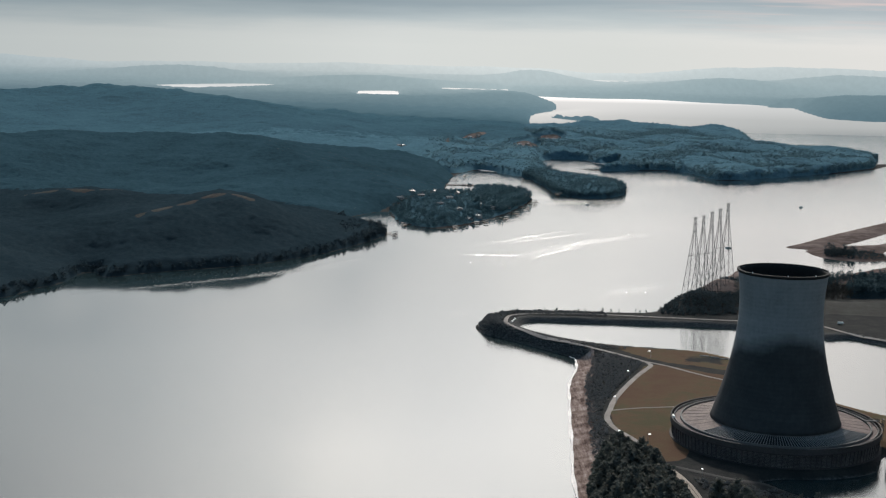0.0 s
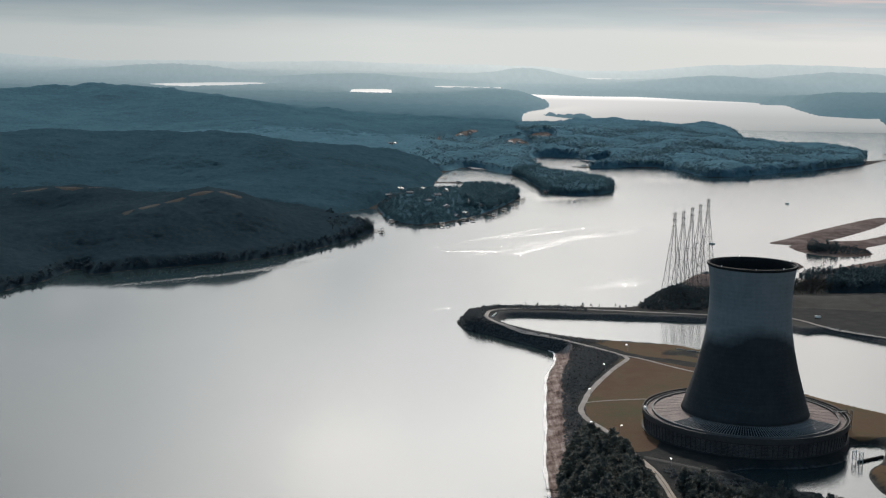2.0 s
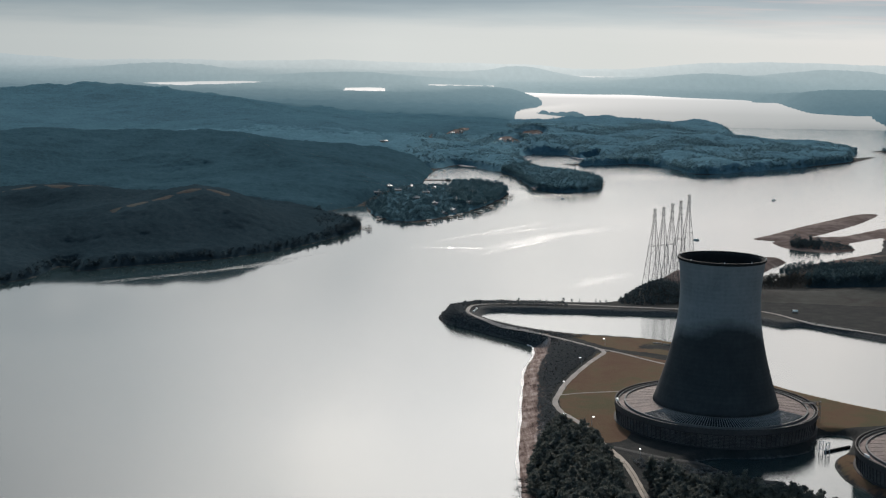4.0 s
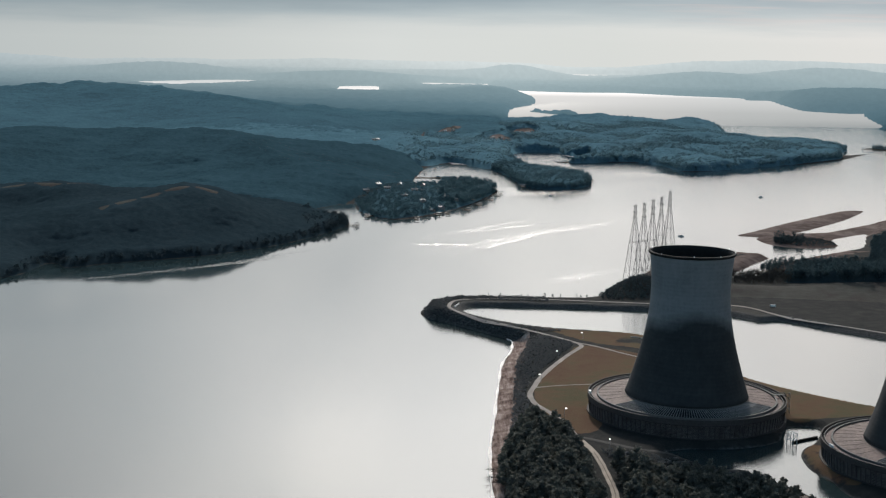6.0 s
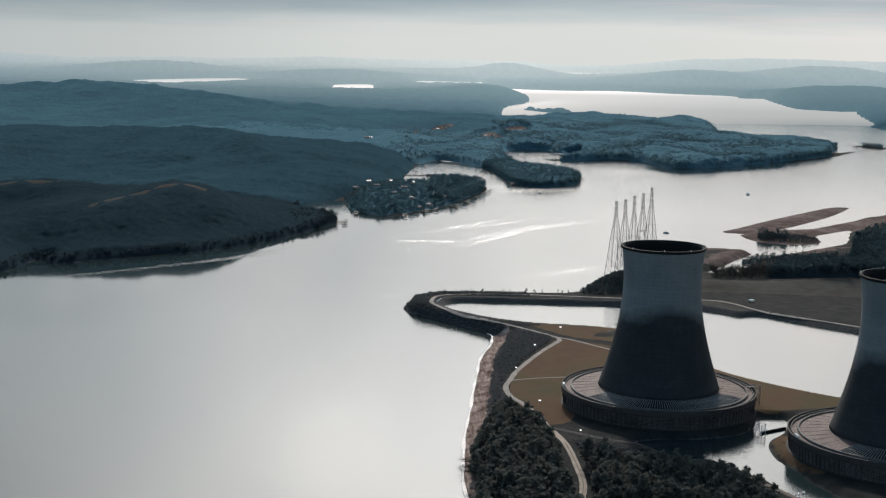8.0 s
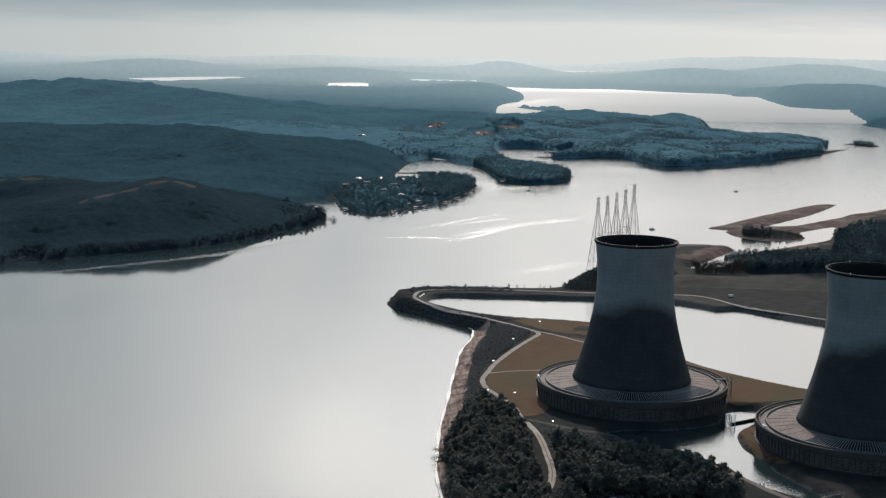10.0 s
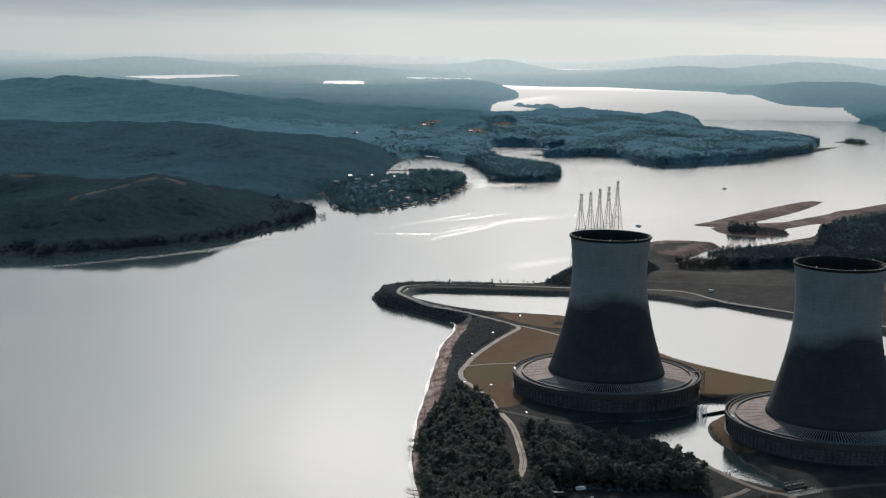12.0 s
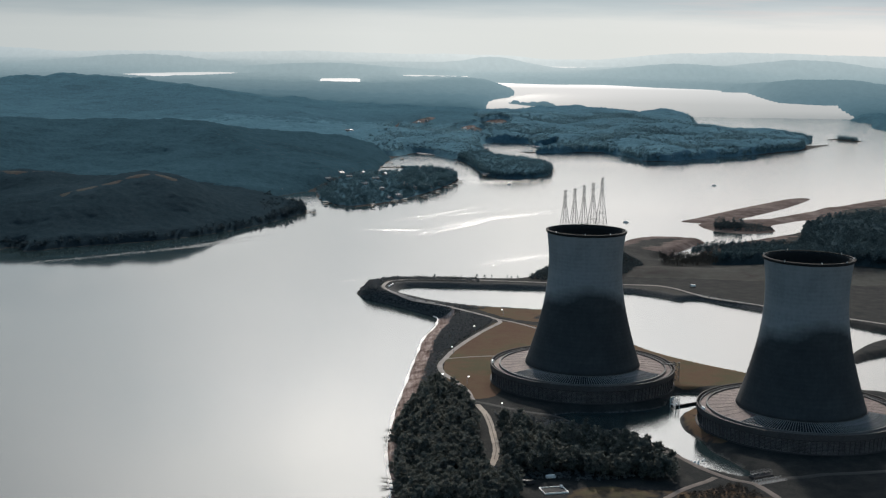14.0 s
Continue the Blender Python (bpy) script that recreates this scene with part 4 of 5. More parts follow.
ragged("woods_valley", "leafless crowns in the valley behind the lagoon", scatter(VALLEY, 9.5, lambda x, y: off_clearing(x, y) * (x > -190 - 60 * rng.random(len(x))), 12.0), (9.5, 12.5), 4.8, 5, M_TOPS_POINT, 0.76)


def off_cove(x, y):
    """No tall trees on the low neck of land before the cove."""
    return off_clearing(x, y) * ((x > 108) | (y > 2165)) * ((x > 165) | (y > 2090) | (y < 1995))


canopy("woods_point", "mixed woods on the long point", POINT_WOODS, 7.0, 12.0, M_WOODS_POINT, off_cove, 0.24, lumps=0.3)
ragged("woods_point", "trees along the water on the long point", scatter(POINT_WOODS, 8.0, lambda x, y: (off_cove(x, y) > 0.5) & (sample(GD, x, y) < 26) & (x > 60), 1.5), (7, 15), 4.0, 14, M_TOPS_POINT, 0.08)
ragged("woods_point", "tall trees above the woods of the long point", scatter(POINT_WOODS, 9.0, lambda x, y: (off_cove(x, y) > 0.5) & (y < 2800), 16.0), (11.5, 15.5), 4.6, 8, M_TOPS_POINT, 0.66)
canopy("woods_far_shore", "woods on the far east shore", [(1060, 2780), (1110, 3000), (1130, 3090), (1120, 3240), (1160, 3325), (2400, 3325), (2400, 2600), (1290, 2570)], 11.0, 12.0, M_WOODS_HAZY, rough=0.25)
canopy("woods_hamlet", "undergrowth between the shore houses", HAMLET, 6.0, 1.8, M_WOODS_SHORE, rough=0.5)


def village_green(x, y):
    """Trees stand along the water and thin out round the houses behind."""
    away = np.full(len(x), 1e9)
    for hx, hy, _ in HOUSES:
        away = np.minimum(away, np.hypot((x - hx) * 1.3, (y - hy + 14) * 0.42))
    return (away > 6.0) & ((sample(GD, x, y) < 24) | (rng.random(len(x)) < 0.62))


HOUSES = [(-262, 1235, 10), (-247, 1290, 40), (-232, 1262, 5), (-214, 1330, 60), (-195, 1395, 15), (-150, 1088, 130), (-163, 1066, 120), (-128, 1180, 140), (-104, 1215, 125),
          (-82, 1330, 110), (-135, 1400, 30), (-176, 1130, 100), (-204, 1180, 20), (-295, 975, 60), (-290, 1300, 35), (-310, 1220, 80), (-240, 1420, 10), (-150, 1905, 5), (-190, 1232, 15), (-178, 1292, 70), (-270, 1460, 30), (-143, 1198, 110), (-95, 1262, 120)]
HOUSES += [(-140, 2535, 20), (-120, 2560, 70), (-30, 2345, 10), (-12, 2350, 60), (40, 2475, 30), (58, 2490, 5), (-292, 2285, 40), (-300, 2300, 0), (-345, 1075, 20), (-322, 1120, 60)]
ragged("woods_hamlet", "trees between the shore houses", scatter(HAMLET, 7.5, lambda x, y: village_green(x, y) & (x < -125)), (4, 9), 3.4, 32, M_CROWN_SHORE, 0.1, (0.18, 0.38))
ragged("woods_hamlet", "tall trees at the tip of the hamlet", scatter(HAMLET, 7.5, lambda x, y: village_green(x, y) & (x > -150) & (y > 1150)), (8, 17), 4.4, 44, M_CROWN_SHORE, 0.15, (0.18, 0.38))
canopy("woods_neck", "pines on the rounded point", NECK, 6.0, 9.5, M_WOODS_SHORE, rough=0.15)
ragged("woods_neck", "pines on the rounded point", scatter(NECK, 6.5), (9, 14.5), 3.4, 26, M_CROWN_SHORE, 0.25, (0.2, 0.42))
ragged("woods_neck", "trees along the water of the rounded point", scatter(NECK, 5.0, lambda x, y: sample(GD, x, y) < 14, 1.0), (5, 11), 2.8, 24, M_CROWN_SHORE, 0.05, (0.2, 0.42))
ragged("woods_lagoon", "thin bare trees round the lagoon", scatter([(-60, 1730), (-20, 1650), (20, 1740), (60, 1720), (110, 1660), (130, 1700), (60, 1850), (20, 1900), (-80, 1900)], 10), (7, 12), 2.8, 14, M_CROWN_SHORE, 0.05)
ragged("woods_lagoon", "bushes on the causeway", (np.array([-158.0, -155, -152, -130]), np.array([1559.0, 1561, 1559, 1561])), (4, 8), 2.6, 22, M_CROWN_SHORE, 0.05)
ragged("woods_lagoon", "thin bare trees in front of the cove", scatter([(15, 1895), (60, 1885), (110, 1915), (108, 1935), (60, 1925), (20, 1925)], 8.0, None, 0.5), (2, 5), 2.0, 9, M_CROWN_SHORE)
KNOLL = [(-10, 392), (6, 430), (38, 500), (58, 520), (80, 545), (112, 490), (85, 415), (45, 384), (5, 378)]
ragged("woods_knoll", "scrub woods on the knoll", scatter(KNOLL, 3.6, lambda x, y: np.hypot(x - 66, (y - 508) * 0.6) > 20), (1.8, 4.2), 1.6, 12, M_CROWN_DARK, 0.05)
EAST_WOODS = [(185, 505), (222, 562), (255, 575), (285, 572), (312, 640), (345, 735), (390, 815), (415, 822), (450, 850), (480, 868), (640, 910), (560, 440), (430, 452), (320, 460), (229, 474)]
canopy("woods_east", "tall pines behind the field", EAST_WOODS, 5.0, 11.5, M_WOODS_EAST, rough=0.25)
ragged("woods_east", "pine tops of the east wood", scatter(EAST_WOODS, 6.5), (12, 20), 3.5, 34, M_CROWN_EAST, 0.3, (0.22, 0.44))
PINE_LINE = [(172, 556), (190, 590), (215, 606), (290, 612), (300, 594), (225, 586), (196, 562), (178, 540)]
ragged("woods_east", "row of slender pines on the ridge", scatter(PINE_LINE, 4.6), (8, 14), 2.0, 36, M_CROWN_EAST, 0.42, (0.22, 0.46))


# ---- cooling towers ----
def tower_radius(z):
    return 24.0 * math.sqrt(1 + ((z - 88) / 54.8) ** 2)


def ring(name, r0, r1, z0, z1, material, top, label="", steps=128):
    bm = bmesh.new()
    lathe(bm, [(r0, z0), (r1, z0), (r1, z1), (r0, z1)], steps)
    return part(name, bm, material, top, label)


def repeat(name, first, turns, top, r=0.0):
    """More of a part, turned round the tower's axis."""
    for a in turns:
        ob = new(name, first.data)
        ob.parent = top
        ob.matrix_basis = pose(0, 0, 0, 0, 0, a) @ first.matrix_basis


def build_tower():
    top = tagged(new("cooling_tower"), "tall concrete cooling tower with dark stained lower half", "cooling tower", "cooling towers of the plant")
    bm = bmesh.new()
    zs = [21.5 + (109.4 - 21.5) * i / 44 for i in range(45)]
    lathe(bm, [(tower_radius(z), z) for z in zs] + [(tower_radius(z) - 0.9, z) for z in reversed(zs)], 128)
    shell = part("shell", bm, M_SHELL, top, "weathered concrete shell with a dark damp stain", True)
    bm = bmesh.new()
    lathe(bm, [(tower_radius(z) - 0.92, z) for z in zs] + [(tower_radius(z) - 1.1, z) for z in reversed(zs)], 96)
    part("lining", bm, M_DARK, shell, "black lining inside the shell", True)
    bm = bmesh.new()
    lathe(bm, [(25.0, 108.4), (25.9, 108.4), (26.4, 108.9), (26.4, 110.0), (25.5, 110.1), (25.0, 110.1)], 128)
    rim = part("rim", bm, M_DARK, top, "dark stained rim beam")
    for a in (20, 95, 150, 215, 262, 300, 345):
        bm = bmesh.new()
        box(bm, (0.4, 0.4, 0.8), pose(25.8 * math.cos(radians(a)), 25.8 * math.sin(radians(a)), 110.4))
        part("warning_light", bm, M_WHITE, rim, "small pale warning lamp")
    # roof over the fill: a shallow cone of roofing with a raised kerb at both edges
    bm = bmesh.new()
    lathe(bm, [(37.0, 20.9), (37.0, 20.3), (54.2, 18.7), (54.2, 19.3)], 128)
    part("roof_deck", bm, M_DECK, top, "pale roofing deck over the fill")
    ring("base_kerb", 37.0, 37.5, 20.6, 21.6, M_CURB, top, "pale ring kerb round the shell")
    ring("water_channel", 55.0, 58.2, 17.8, 18.9, M_DECK, top, "pale open walkway ring")
    ring("inner_kerb", 54.0, 55.0, 17.8, 20.2, M_CURB, top)
    ring("middle_kerb", 58.2, 58.7, 17.8, 19.9, M_CURB, top)
    ring("parapet", 60.0, 60.7, 17.0, 20.4, M_WALL, top, "dark weathered parapet")
    ring("outer_gutter", 58.7, 60.0, 17.0, 18.6, M_DARK, top)
    # radial beams on the shaded side of the roof
    bm = bmesh.new()
    beam(bm, (38.2, 0, 21.0), (53.8, 0, 19.6), 0.3, 0.5)
    first = part("roof_beam", bm, M_BEAM, top)
    # dark sheet laid between the beams to paint the tower's shadow on the deck
    bm = bmesh.new()
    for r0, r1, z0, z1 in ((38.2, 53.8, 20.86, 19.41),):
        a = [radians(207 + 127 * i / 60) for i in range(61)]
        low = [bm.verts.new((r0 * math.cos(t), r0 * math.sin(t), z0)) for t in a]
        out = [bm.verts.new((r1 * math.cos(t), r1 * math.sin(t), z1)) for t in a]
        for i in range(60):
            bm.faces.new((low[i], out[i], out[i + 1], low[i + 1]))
    part("open_bay", bm, M_DARK, top, "dark sheet painting the tower's shadow between the roof beams")
    first.matrix_basis = pose(0, 0, 0, 0, 0, 208)
    repeat("roof_beam", first, [1.75 * k for k in range(1, 72)], top)
    # seams of the roofing sheets
    bm = bmesh.new()
    beam(bm, (38.2, 0, 20.82), (53.8, 0, 19.38), 0.16, 0.12)
    first = part("roof_seam", bm, M_WALL, top)
    first.matrix_basis = pose(0, 0, 0, 0, 0, -24)
    repeat("roof_seam", first, [9 * k for k in range(1, 25)], top)
    # the louvred wall: columns and tilted boards before a core coloured dark as inner shade
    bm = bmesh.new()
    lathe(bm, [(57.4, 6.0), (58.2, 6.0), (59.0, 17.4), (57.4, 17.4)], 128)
    part("wall_core", bm, M_DARK, top, "dark core painting the shade behind the louvres")
    bm = bmesh.new()
    beam(bm, (59.2, 0, 8.0), (60.2, 0, 17.6), 0.28, 0.45)
    first = part("column", bm, M_WALL, top)
    repeat("column", first, [3.0 * k for k in range(1, 120)], top)
    for k in range(10):
        z = 9.4 + 0.82 * k
        r = 58.3 + 1.2 * z / 18
        bm = bmesh.new()
        lathe(bm, [(r - 0.3, z + 0.30), (r - 0.3, z + 0.42), (r + 0.5, z + 0.32), (r + 0.5, z)], 128)
        part("louvre_board", bm, M_BOARD, top)
    ring("footing", 57.0, 60.9, 5.0, 9.3, M_WALL, top, "dark wet basin edge")
    # pipe bridge and stair tower on one side
    bm = bmesh.new()
    for w in (-1.1, 1.1):
        beam(bm, (53.5, w, 20.7), (62.0, w, 20.7), 0.25)
        for k in range(8):
            beam(bm, (54 + k * 1.1, w, 20.7), (54 + k * 1.1, w, 21.9), 0.12)
        beam(bm, (53.5, w, 21.9), (62.0, w, 21.9), 0.12)
    box(bm, (8.5, 2.2, 0.25), pose(57.7, 0, 20.6))
    bridge = part("access_bridge", bm, M_LATTICE, top, "steel footbridge over the parapet")
    bridge.matrix_basis = pose(0, 0, 0, 0, 0, 2)
    bm = bmesh.new()
    for a in (-1.5, 1.5):
        for b in (-1.2, 1.2):
            beam(bm, (63.2 + a, b, 8.0), (63.2 + a, b, 21.8), 0.25)
    for k in range(8):
        z = 8.6 + k * 1.64
        side = 1.5 if k % 2 else -1.5
        for b in (-1.2, 1.2):
            beam(bm, (63.2 - side, b, z), (63.2 + side, b, z + 1.64), 0.16)
        box(bm, (0.8, 2.4, 0.12), pose(63.2 + side, 0, z + 1.64))
    stair = part("stair_tower", bm, M_LATTICE, top, "open steel stair tower")
    stair.matrix_basis = pose(0, 0, 0, 0, 0, 2)
    bm = bmesh.new()
    for a in (-1.6, 0, 1.6):
        box(bm, (1.2, 1.1, 1.2), pose(59.4, a, 20.9))
    cabinet = part("valve_box", bm, M_WHITE, top, "small white valve boxes")
    cabinet.matrix_basis = pose(0, 0, 0, 0, 0, 178)
    return top


tower = build_tower()
tower.matrix_world = pose(0, 0, 0, 0, 0, 0)
copy_thing(tower, pose(118.7, -100.5, 0, 0, 0, 9))


# ---- power pylons ----
def build_pylon():
    top = tagged(new("power_pylon"), "tall slender steel lattice power pylon on the knoll", "pylon", "pylons in a row")
    H = 72.0
    wide = lambda z: (7.0 - 3.6 * z / 37) if z < 37 else (3.4 - 2.2 * (z - 37) / 21 if z < 58 else 1.2 - 0.4 * (z - 58) / 14)
    corners = ((1, 1), (-1, 1), (-1, -1), (1, -1))
    for a, b in corners:
        bm = bmesh.new()
        for z0, z1 in ((0, 37), (37, 58), (58, H)):
            beam(bm, (a * wide(z0), b * wide(z0), z0), (a * wide(z1), b * wide(z1), z1), 0.30 if z0 < 58 else 0.2)
        part("leg", bm, M_LATTICE, top)
    levels = [0, 10, 19, 28, 37, 43.5, 49, 54, 58, 62.5, 67.5, 72]
    bm = bmesh.new()
    for z0, z1 in zip(levels, levels[1:]):
        for (a, b), (c, d) in zip(corners, corners[1:] + corners[:1]):
            w0, w1 = wide(z0), wide(z1)
            thin = 0.13 if z0 < 37 else 0.09
            beam(bm, (a * w0, b * w0, z0), (c * w1, d * w1, z1), thin)
            beam(bm, (c * w0, d * w0, z0), (a * w1, b * w1, z1), thin)
            beam(bm, (a * w1, b * w1, z1), (c * w1, d * w1, z1), 0.26 if z1 == 37 else thin)
    part("bracing", bm, M_LATTICE, top)
    for z, half in ((59.0, 2.7), (65.0, 2.7), (71.0, 2.2)):
        bm = bmesh.new()
        for side in (-1, 1):
            for w in (-1.2, 1.2):
                beam(bm, (0, w, z), (side * half, 0, z + 0.7), 0.16)
                beam(bm, (0, w, z + 1.6), (side * half, 0, z + 0.7), 0.13)
        part("cross_arm", bm, M_LATTICE, top)
    return top


pylon = build_pylon()
PYLONS = []
for k in range(5):
    u = k / 4
    px, py = 27 + 45 * u, 434.6 + 78.8 * u
    peak = (87.6, 89.2, 90.6, 91.2, 94.6)[k]
    foot = height(px, py) - 0.6
    m = pose(px, py, foot, 0, 0, -32) @ Matrix.Diagonal((1, 1, (peak - foot) / 72.0, 1))
    PYLONS.append((px, py, foot, peak - foot))
    if k == 0:
        pylon.matrix_world = m
    else:
        copy_thing(pylon, m)


def cable(name, a, b, sag, thick, label):
    """A wire that hangs between two points."""
    bm = bmesh.new()
    a, b = Vector(a), Vector(b)
    pts = [a.lerp(b, t / 16) - Vector((0, 0, 4 * sag * (t / 16) * (1 - t / 16))) for t in range(17)]
    for p, q in zip(pts, pts[1:]):
        beam(bm, p, q, thick)
    return tagged(mesh_object(name, bm, M_LATTICE), label, "cable", "wires over the lake")


for px, py, foot, tall in PYLONS:
    cable("power_cable", (px, py, foot + tall * 0.9), (px - 560, py + 1150, 75), 30, 0.03, "thin power wire slung across the lake")


# ---- roads and paths ----
def strip(name, label, line, width, material, lift=0.3, category="road", ragged_edge=0.1):
    """A track laid along a line over the land."""
    p = spline(line, False, 8)
    d = np.gradient(p, axis=0)
    side = np.stack([-d[:, 1], d[:, 0]], 1) / np.linalg.norm(d, axis=1)[:, None] * width / 2
    rows, n = [], len(p)
    for f in (-1, -0.5, 0, 0.5, 1):
        q = p + side * f * (1 + ragged_edge * np.sin(np.arange(n) * 0.9 + f) * np.sin(np.arange(n) * 0.37 + 2 * f))[:, None]
        z = np.maximum(0.2 * sample(GZ, q[:, 0], q[:, 1]) + 0.8 * np.maximum(sample(GZ, p[:, 0], p[:, 1]), sample(GZ, q[:, 0], q[:, 1])), 0.35) + lift * (1.0 if abs(f) < 1 else 0.2)
        rows.append(np.column_stack([q, z]))
    v = np.vstack(rows)
    f = np.array([[k * n + i, k * n + i + 1, (k + 1) * n + i + 1, (k + 1) * n + i] for k in range(4) for i in range(n - 1)])
    return tagged(new(name, raw_mesh(name, v, f[:, ::-1], material, True)), label, category, kind="structure")


DYKE_ROAD = [(-46.9, 195.6), (-61.6, 216.2), (-80, 239), (-99, 262), (-118.5, 284.5), (-135.2, 309.8), (-143.4, 328.6), (-143.8, 344.2), (-140.2, 360.6), (-132.3, 368.4),
             (-110.7, 374.3), (-71.4, 376.3), (-33.2, 372.3), (-4.7, 368.4), (46.4, 361.5), (78.3, 362.5), (108, 359), (123, 343), (135, 319.5), (159, 293), (183, 271), (208, 248), (263.3, 202.5), (321.2, 151.5)]
strip("road", "pale gravel road along the dyke", DYKE_ROAD, 3.4, M_ROAD)
strip("road", "pale concrete loop road beside the field", [(-46.9, 195.6), (-45.9, 183.9), (-59.7, 152.4), (-75.4, 110.2), (-84.2, 82.7), (-90.1, 58.2), (-94, 37.6), (-92.1, 16), (-85.2, -3.6), (-77.3, -29.2), (-73.4, -56.7)], 3.6, M_ROAD)
strip("road", "rutted gravel road through the pines", [(-71.4, -64.5), (-66.5, -87.1), (-64.6, -111.6), (-63.6, -140.1), (-63.6, -160.7), (-65.5, -177), (-67.5, -187)], 3.8, M_RUT)
strip("verge", "dry grass strip between the wheel ruts", [(-66.5, -87.1), (-64.6, -111.6), (-63.6, -140.1), (-63.6, -160.7), (-65.5, -177)], 0.8, M_PATH, 0.36, "verge")
strip("path", "straight pale track over the dry grass", [(-45.9, 195.6), (-33.2, 183.9), (-16.5, 162.3), (0.2, 144.6), (21.8, 126.9), (46.4, 100.4)], 2.6, M_ROAD, category="path")
strip("path", "faint worn path across the field", [(-90.1, 56.2), (-73.4, 63.1), (-47.9, 69)], 1.6, M_ROAD, 0.22, "path")
strip("road", "dirt road along the canal bank", [(20.8, -141.1), (36.5, -167.6), (45.4, -188.2), (57.2, -204.9), (67, -211.8), (73.8, -233.4), (81.7, -270.7)], 3.8, M_PATH)
strip("road", "dirt spur beside the canal", [(48.3, -201.9), (42.4, -208.8), (26.7, -223.5), (7.1, -251)], 3.4, M_PATH)
strip("road", "grey road past the second tower", [(83.7, -201.9), (95.4, -199), (108.2, -194.1), (129.8, -190.2), (164.2, -180.4), (203.4, -152.9)], 4.5, M_TARMAC)
strip("road", "grey yard road at the foot of the tower", [(-73.4, -56.7), (-59.7, -66.5), (-42, -80.2), (-24.3, -88.1), (-14.5, -99.9), (2.2, -115.6), (18.9, -135.2)], 4.0, M_TARMAC)


# white colour paints the sun's glint along the wet shoreline
M_GLINT = surface("shore_glint", (0.78, 0.73, 0.70), 0.6, grain=0.9, patches=0.2, spread=0.3)
SHORELINE = [(-121.5, -240), (-120, -205), (-124.5, -136), (-123.5, -72), (-118.6, 4), (-112.6, 83), (-107.6, 150), (-97.6, 205), (-94.8, 235), (-98.5, 248)]
M_SAND = surface("pale_sand", (0.55, 0.50, 0.46), 0.9, grain=0.6, patches=0.06)
# the first strip is added in place of bright water behind the lagoon
strip("beach", "pale strip standing in for bright water by the lagoon", [(-160, 1850), (-151, 1885), (-134, 1880), (-118, 1845), (-93, 1824)], 18.0, M_SAND, 0.5, "beach", 0.5)
strip("beach", "pale sand at the foot of the long point", [(258, 1940), (282, 1900), (296, 1850), (312, 1795), (342, 1784)], 5.0, M_SAND, 0.3, "beach", 0.6)
strip("beach", "short pale beach in the cove", [(112, 2092), (124, 2078), (138, 2058), (158, 2040)], 16.0, M_SAND, 0.4, "beach", 0.5)
strip("causeway", "low dark causeway across the lagoon", [(-196, 1556), (-170, 1559), (-145, 1560), (-112, 1563)], 9.0, M_PATH, 0.9, "causeway", 0.3)
strip("shore_wash", "white strip painting the glint of wavelets along the beach", SHORELINE, 1.5, M_GLINT, 0.05, "shoreline", 0.95)


# ---- lamps ----
def build_lamp():
    top = tagged(new("street_lamp"), "slim roadside lamp post with a white head", "lamp", "lamps along the plant road")
    bm = bmesh.new()
    bmesh.ops.create_cone(bm, segments=8, radius1=0.16, radius2=0.09, depth=5.0, cap_ends=True, matrix=pose(0, 0, 2.5))
    part("post", bm, M_STEEL, top)
    bm = bmesh.new()
    beam(bm, (0, 0, 4.9), (1.2, 0, 5.2), 0.12)
    part("bracket", bm, M_STEEL, top)
    bm = bmesh.new()
    v = box(bm, (1.5, 0.8, 0.45), pose(1.2, 0, 5.25))
    bmesh.ops.bevel(bm, geom=bm.edges[:], offset=0.12, segments=2, affect="EDGES")
    part("head", bm, M_LAMP, top, "white lit lamp head")
    return top


def glow_material(name, colour, power):
    m = bpy.data.materials.new(name)
    m.use_nodes = True
    n = Nodes(m.node_tree)
    s = n.add("ShaderNodeBsdfPrincipled", {"Base Color": (0.8, 0.8, 0.8, 1), "Roughness": 0.4, "Emission Color": (*colour, 1), "Emission Strength": power})
    n.add("ShaderNodeOutputMaterial", {"Surface": s.outputs[0]})
    return m


M_LAMP = glow_material("lamp_glass", (1.0, 0.98, 0.95), 1.6)
lamp = build_lamp()
for k, (lx, ly, a) in enumerate([(-42, 211.3, 200), (-66.5, 144.6, 150), (-84.2, 72.9, 170), (-91.1, -7.6, 180), (-76.4, -14.4, 30), (-56.7, -80.2, 90)]):
    m = pose(lx, ly, height(lx, ly) - 0.2, 0, 0, a)
    if k == 0:
        lamp.matrix_world = m
    else:
        copy_thing(lamp, m)


# ---- trees near the towers ----
def cone_between(bm, a, b, r0, r1, sides=5):
    a, b = Vector(a), Vector(b)
    m = Matrix.Translation((a + b) / 2) @ (b - a).to_track_quat("Z", "Y").to_matrix().to_4x4()
    bmesh.ops.create_cone(bm, segments=sides, radius1=r0, radius2=r1, depth=(b - a).length, cap_ends=False, matrix=m)


def tuft(bm, at, size, r):
    """A spray of needles: three-cornered blades that cross one another."""
    for _ in range(6):
        bm.faces.new([bm.verts.new(Vector(at) + Vector((r.gauss(0, 1), r.gauss(0, 1), r.gauss(0, 0.7))).normalized() * size * r.uniform(0.8, 1.25)) for _ in range(3)])


